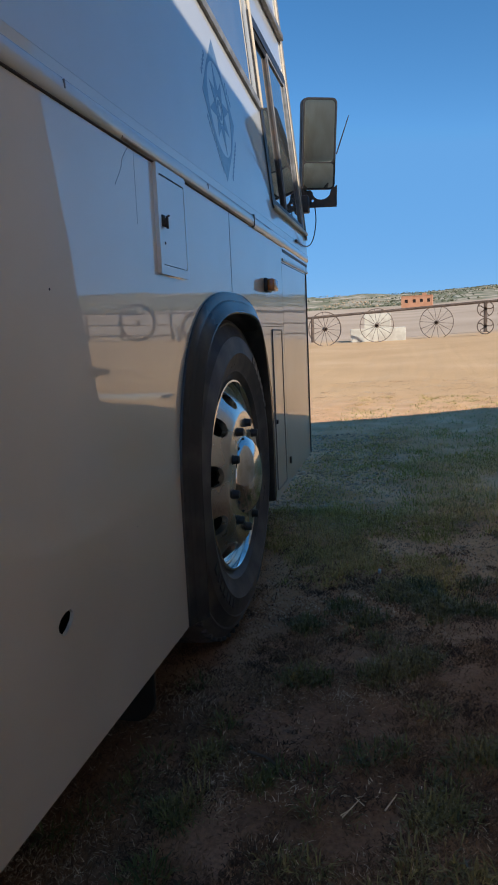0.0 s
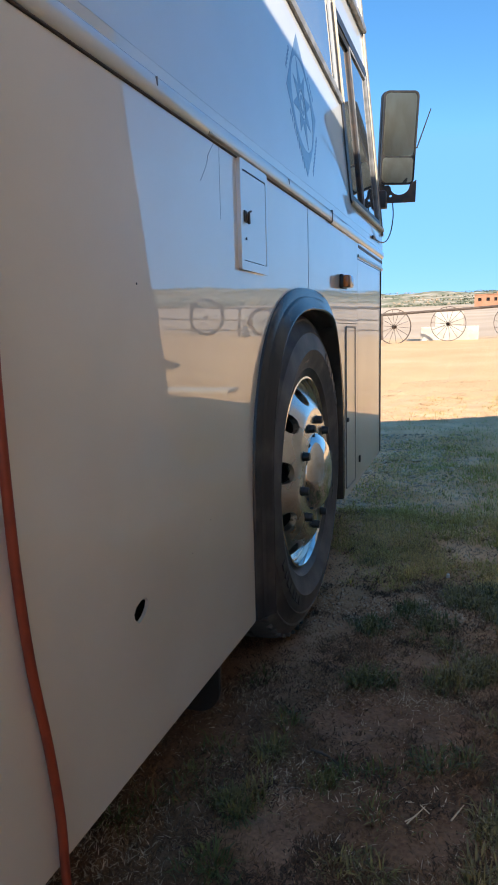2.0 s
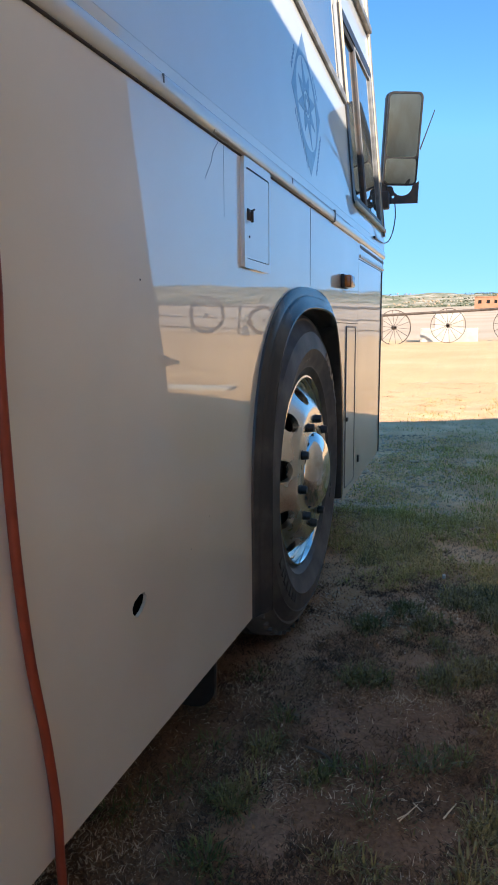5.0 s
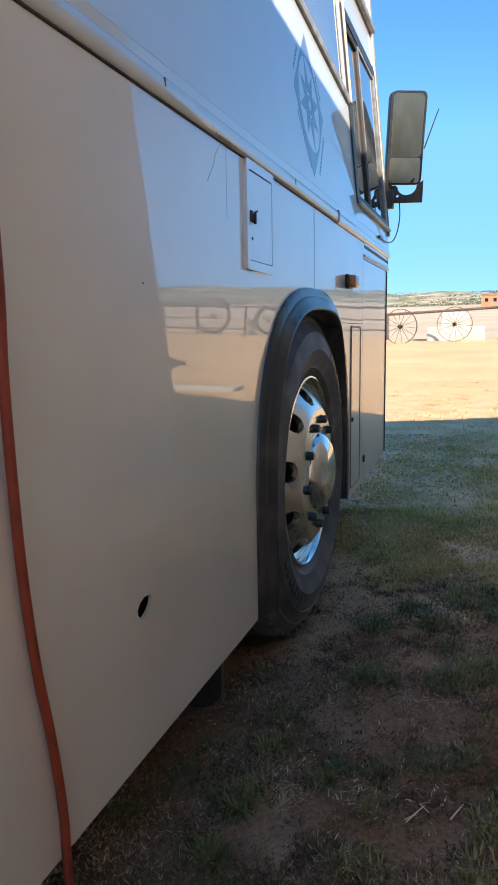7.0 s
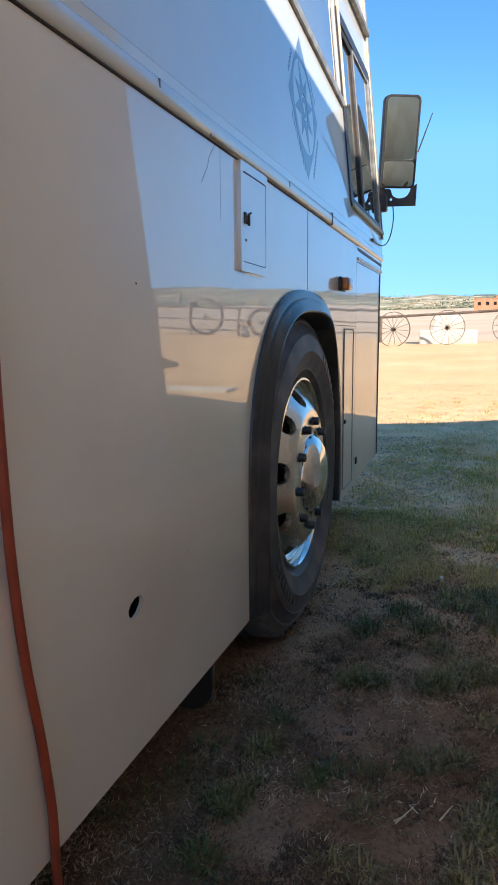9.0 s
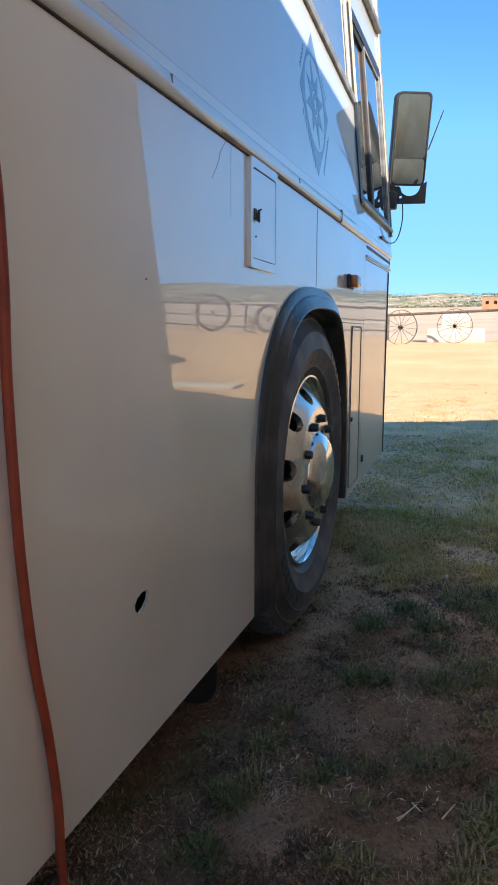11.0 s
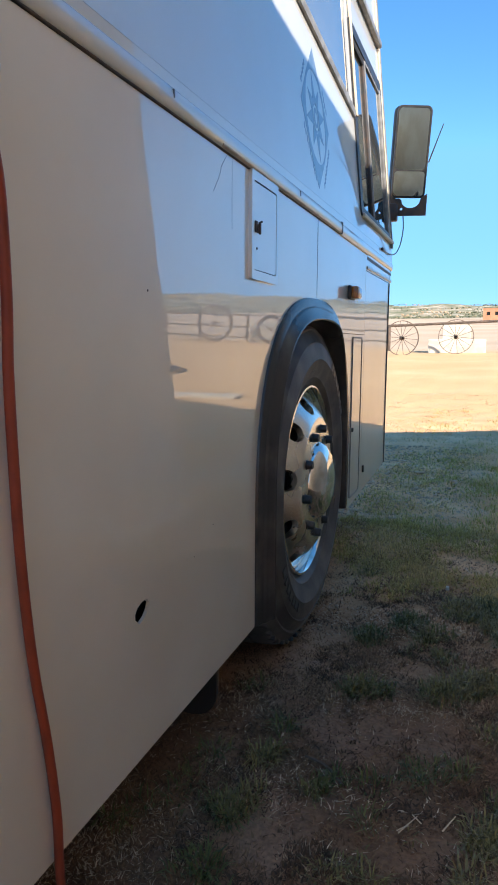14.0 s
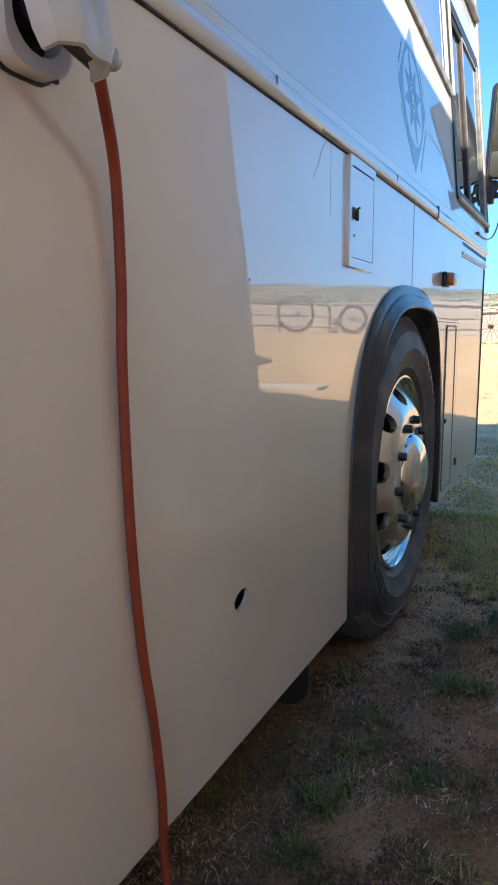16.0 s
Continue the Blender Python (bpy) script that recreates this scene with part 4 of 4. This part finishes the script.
for b, d, z in ((-8.55, 29.2, 1.69), (5.37, 29.0, 1.98), (13.5, 28.0, 2.05), (18.4, 28.5, 2.15), (22.7, 29.2, 2.24), (25.5, 29.5, 2.3), (30, 30.0, 2.4)):
    x, y = away(b, d)
    part("post", rod((x, y, gz(x, y) - 0.1), (x, y, z), 0.07, seg=8), RUST, fence)


def block(size, x, y, z, turn, name, label):
    ob = tagged(new(name, mesh_of(box(size, (0, 0, size[2] / 2), 0.02), name, CONCRETE)), label, "block", group="concrete blocks")
    ob.matrix_world = pose(x, y, z, 0, 0, turn)
    return ob


x, y = away(-3.12, 27.9)
gb = gz(x, y) - 0.03
block((2.18, 0.55, 0.56), x, y, gb, 2, "concrete_block", "long whitewashed concrete block on the sand")
block((1.07, 0.5, 0.56), away(-3.15, 27.9)[0], y, gb + 0.56, 2, "concrete_block", "whitewashed concrete block stacked on a longer one")
x, y = away(16.4, 28.3)
block((1.7, 0.5, 0.95), x, y, gz(x, y) - 0.03, -20, "concrete_block", "whitewashed concrete block behind an iron wheel")

house = thing("brick_house", "unfinished orange brick house with a flat roof", "house")
hx, hy = away(0.03, 200)
hz = EYE0.z + 200 * 0.0350
house.matrix_world = pose(hx, hy, hz, 0, 0, -3)
WINS = [(-2.9, 0.9), (-0.7, 0.9), (1.3, 0.8), (3.3, 0.8)]
holes = [rounded(c - w / 2, 1.15, c + w / 2, 2.1, 0.05, 1) for c, w in WINS]
part("wall", plate([(-4.3, -1.2), (4.3, -1.2), (4.3, 2.95), (-4.3, 2.95)], holes, 0.3, lambda y, z, d: (y, d, z)), BRICK, house, smooth=False)
part("wall", join(box((0.3, 7.6, 4.1), (-4.15, 4.1, 0.88)), box((0.3, 7.6, 4.1), (4.15, 4.1, 0.88)), box((8.6, 0.3, 4.1), (0, 8.05, 0.88))), BRICK, house, smooth=False)
part("roof", join(box((8.8, 8.4, 0.2), (0, 4.1, 3.0)), box((1.2, 1.2, 0.8), (2.0, 3.0, 3.4))), BRICK, house, smooth=False)
for c, w in WINS:
    part("window", box((w, 0.05, 0.95), (c, 0.25, 1.62)), DARK, house)
for b, el, d, s in ((1.95, 0.0425, 260, 2.6), (3.2, 0.0455, 300, 5.0), (8.5, 0.047, 320, 4.0)):
    d = 200
    while d < 700 and gz(*away(b, d)) < EYE0.z + el * d:
        d += 4
    x, y = away(b, d)
    tk = tagged(new("water_tank", mesh_of(lathe([(s / 2, -1.5), (s / 2, s * 0.25), (0.05, s * 0.30)], 20, True), "water_tank", CONCRETE, True)), "pale round water tank on the hillside", "tank", group="tanks")
    tk.matrix_world = pose(x, y, EYE0.z + el * d - s * 0.2, 0, -90, 0)

# rubble by the nose of the vehicle
RNG2 = random.Random(9)
for i in range(45):
    bmr = bmesh.new()
    bmesh.ops.create_icosphere(bmr, subdivisions=2, radius=1)
    s = RNG2.uniform(0.008, 0.024)
    for v in bmr.verts:
        v.co *= 1 + 0.6 * noise.noise(v.co * 2.1 + Vector((i * 3.1, 0, 0)))
    bmr.transform(Matrix.Diagonal((s * RNG2.uniform(0.8, 1.6), s * RNG2.uniform(0.8, 1.6), s * 0.42, 1)))
    x, y = RNG2.uniform(-0.45, 0.08), RNG2.uniform(1.45, 2.9)
    st = tagged(new("stone", mesh_of(bmr, "stone", STONE, True)), "flat pale stone half sunk in the earth", "stone", group="stones by the nose")
    st.matrix_world = pose(x, y, gz(x, y) + 0.004, 0, 0, RNG2.uniform(0, 360))

# rubble and a pale slab in front of the building
for i in range(75):
    bmr = bmesh.new()
    bmesh.ops.create_icosphere(bmr, subdivisions=2, radius=1)
    s = 0.022 + 0.065 * RNG2.random() ** 1.6
    for v in bmr.verts:
        v.co *= 1 + 0.55 * noise.noise(v.co * 1.7 + Vector((i * 4.3, 1, 0)))
    bmr.transform(Matrix.Diagonal((s * RNG2.uniform(0.8, 1.4), s, s * 0.6, 1)))
    y = RNG2.uniform(0.5, 3.0)
    x = RNG2.uniform(0.98 + 0.06 * y, 1.48)
    st = tagged(new("stone", mesh_of(bmr, "stone", RUBBLE, True)), "rough pale stone in a heap by the building", "stone", group="stone heap")
    st.matrix_world = pose(x, y, gz(x, y) + 0.25 * s, 0, 0, RNG2.uniform(0, 360))
slab = tagged(new("concrete_slab", mesh_of(box((1.9, 0.55, 0.06), (0, 0, -0.008), 0.012), "concrete_slab", CONCRETE)), "flat whitewashed concrete slab on the sand", "slab")
slab.matrix_world = pose(4.05, 7.32, gz(4.05, 7.32), 0, 0, -4)

# scrub bushes and pale rocks on the far hills
RNG3 = random.Random(3)


def lumps(rng, count, dists, bearings, size, keep):
    """Low uneven clumps scattered over the hillside."""
    verts, faces = [], []
    while len(faces) < count * 8:
        d, b = rng.uniform(*dists), rng.uniform(*bearings)
        x, y = away(b, d)
        if keep(x, y, b) < rng.uniform(-0.35, 0.35):
            continue
        q, z, i = size[0] + size[1] * rng.random() ** 2, gz(x, y), len(verts)
        verts += [(x + q * rng.uniform(0.7, 1.3) * math.cos(a), y + q * rng.uniform(0.7, 1.3) * math.sin(a), z + q * rng.uniform(0.1, 0.6)) for a in (0, 1.57, 3.14, 4.71)]
        verts += [(x + rng.uniform(-0.3, 0.3), y, z + q * rng.uniform(0.8, 1.3)), (x, y, z - 0.4)]
        for k in range(4):
            faces += [(i + k, i + (k + 1) % 4, i + 4), (i + (k + 1) % 4, i + k, i + 5)]
    return verts, faces


sheet("hill_scrub", *lumps(RNG3, 6500, (340, 690), (-14, 40), (0.35, 0.6), lambda x, y, b: noise.noise((x * 0.012, y * 0.006, 8.0)) + 0.25 * smooth(-4, 0, b)), SHRUB, "low green scrub dotted over the far hills", "bush")
sheet("hill_rocks", *lumps(RNG3, 420, (360, 660), (-14, 30), (0.25, 0.7), lambda x, y, b: noise.noise((x * 0.02, y * 0.009, 2.0)) - 0.15 - 0.25 * smooth(-4, 0, b)), STONE, "pale rocks breaking through the hillside scrub", "rock")

# stalks, a twig and a scrap on the ground
for x, y, a, n1, w in ((0.480, -0.800, 62, 0.046, 0.0018), (0.420, -0.815, -56, 0.036, 0.0015), (0.405, -0.835, 58, 0.056, 0.0016), (0.395, -0.850, 30, 0.02, 0.0013)):
    d = Vector((math.cos(radians(a)), math.sin(radians(a)), 0)) * n1 / 2
    c = Vector((x, y, gz(x, y) + 0.008))
    tagged(new("straw_stalk", mesh_of(rod(c - d, c + d + Vector((0, 0, 0.008)), w, w * 0.6, 7), "straw_stalk", STRAW)), "broken pale straw stalk lying on the earth", "stalk", "stalks")
tagged(new("twig", mesh_of(tube([(0.16, -0.69, gz(0.16, -0.69) + 0.005), (0.215, -0.715, gz(0.215, -0.715) + 0.007), (0.262, -0.765, gz(0.262, -0.765) + 0.005)], 0.0028, 7), "twig", RUST, 60)), "thin dark twig lying on the bare earth", "twig")
tagged(new("paper_scrap", mesh_of(box((0.012, 0.020, 0.014), (0.390, 0.500, gz(0.390, 0.500) + 0.010), 0.003), "paper_scrap", PLASTIC)), "tiny pale paper scrap in the grass", "scrap")
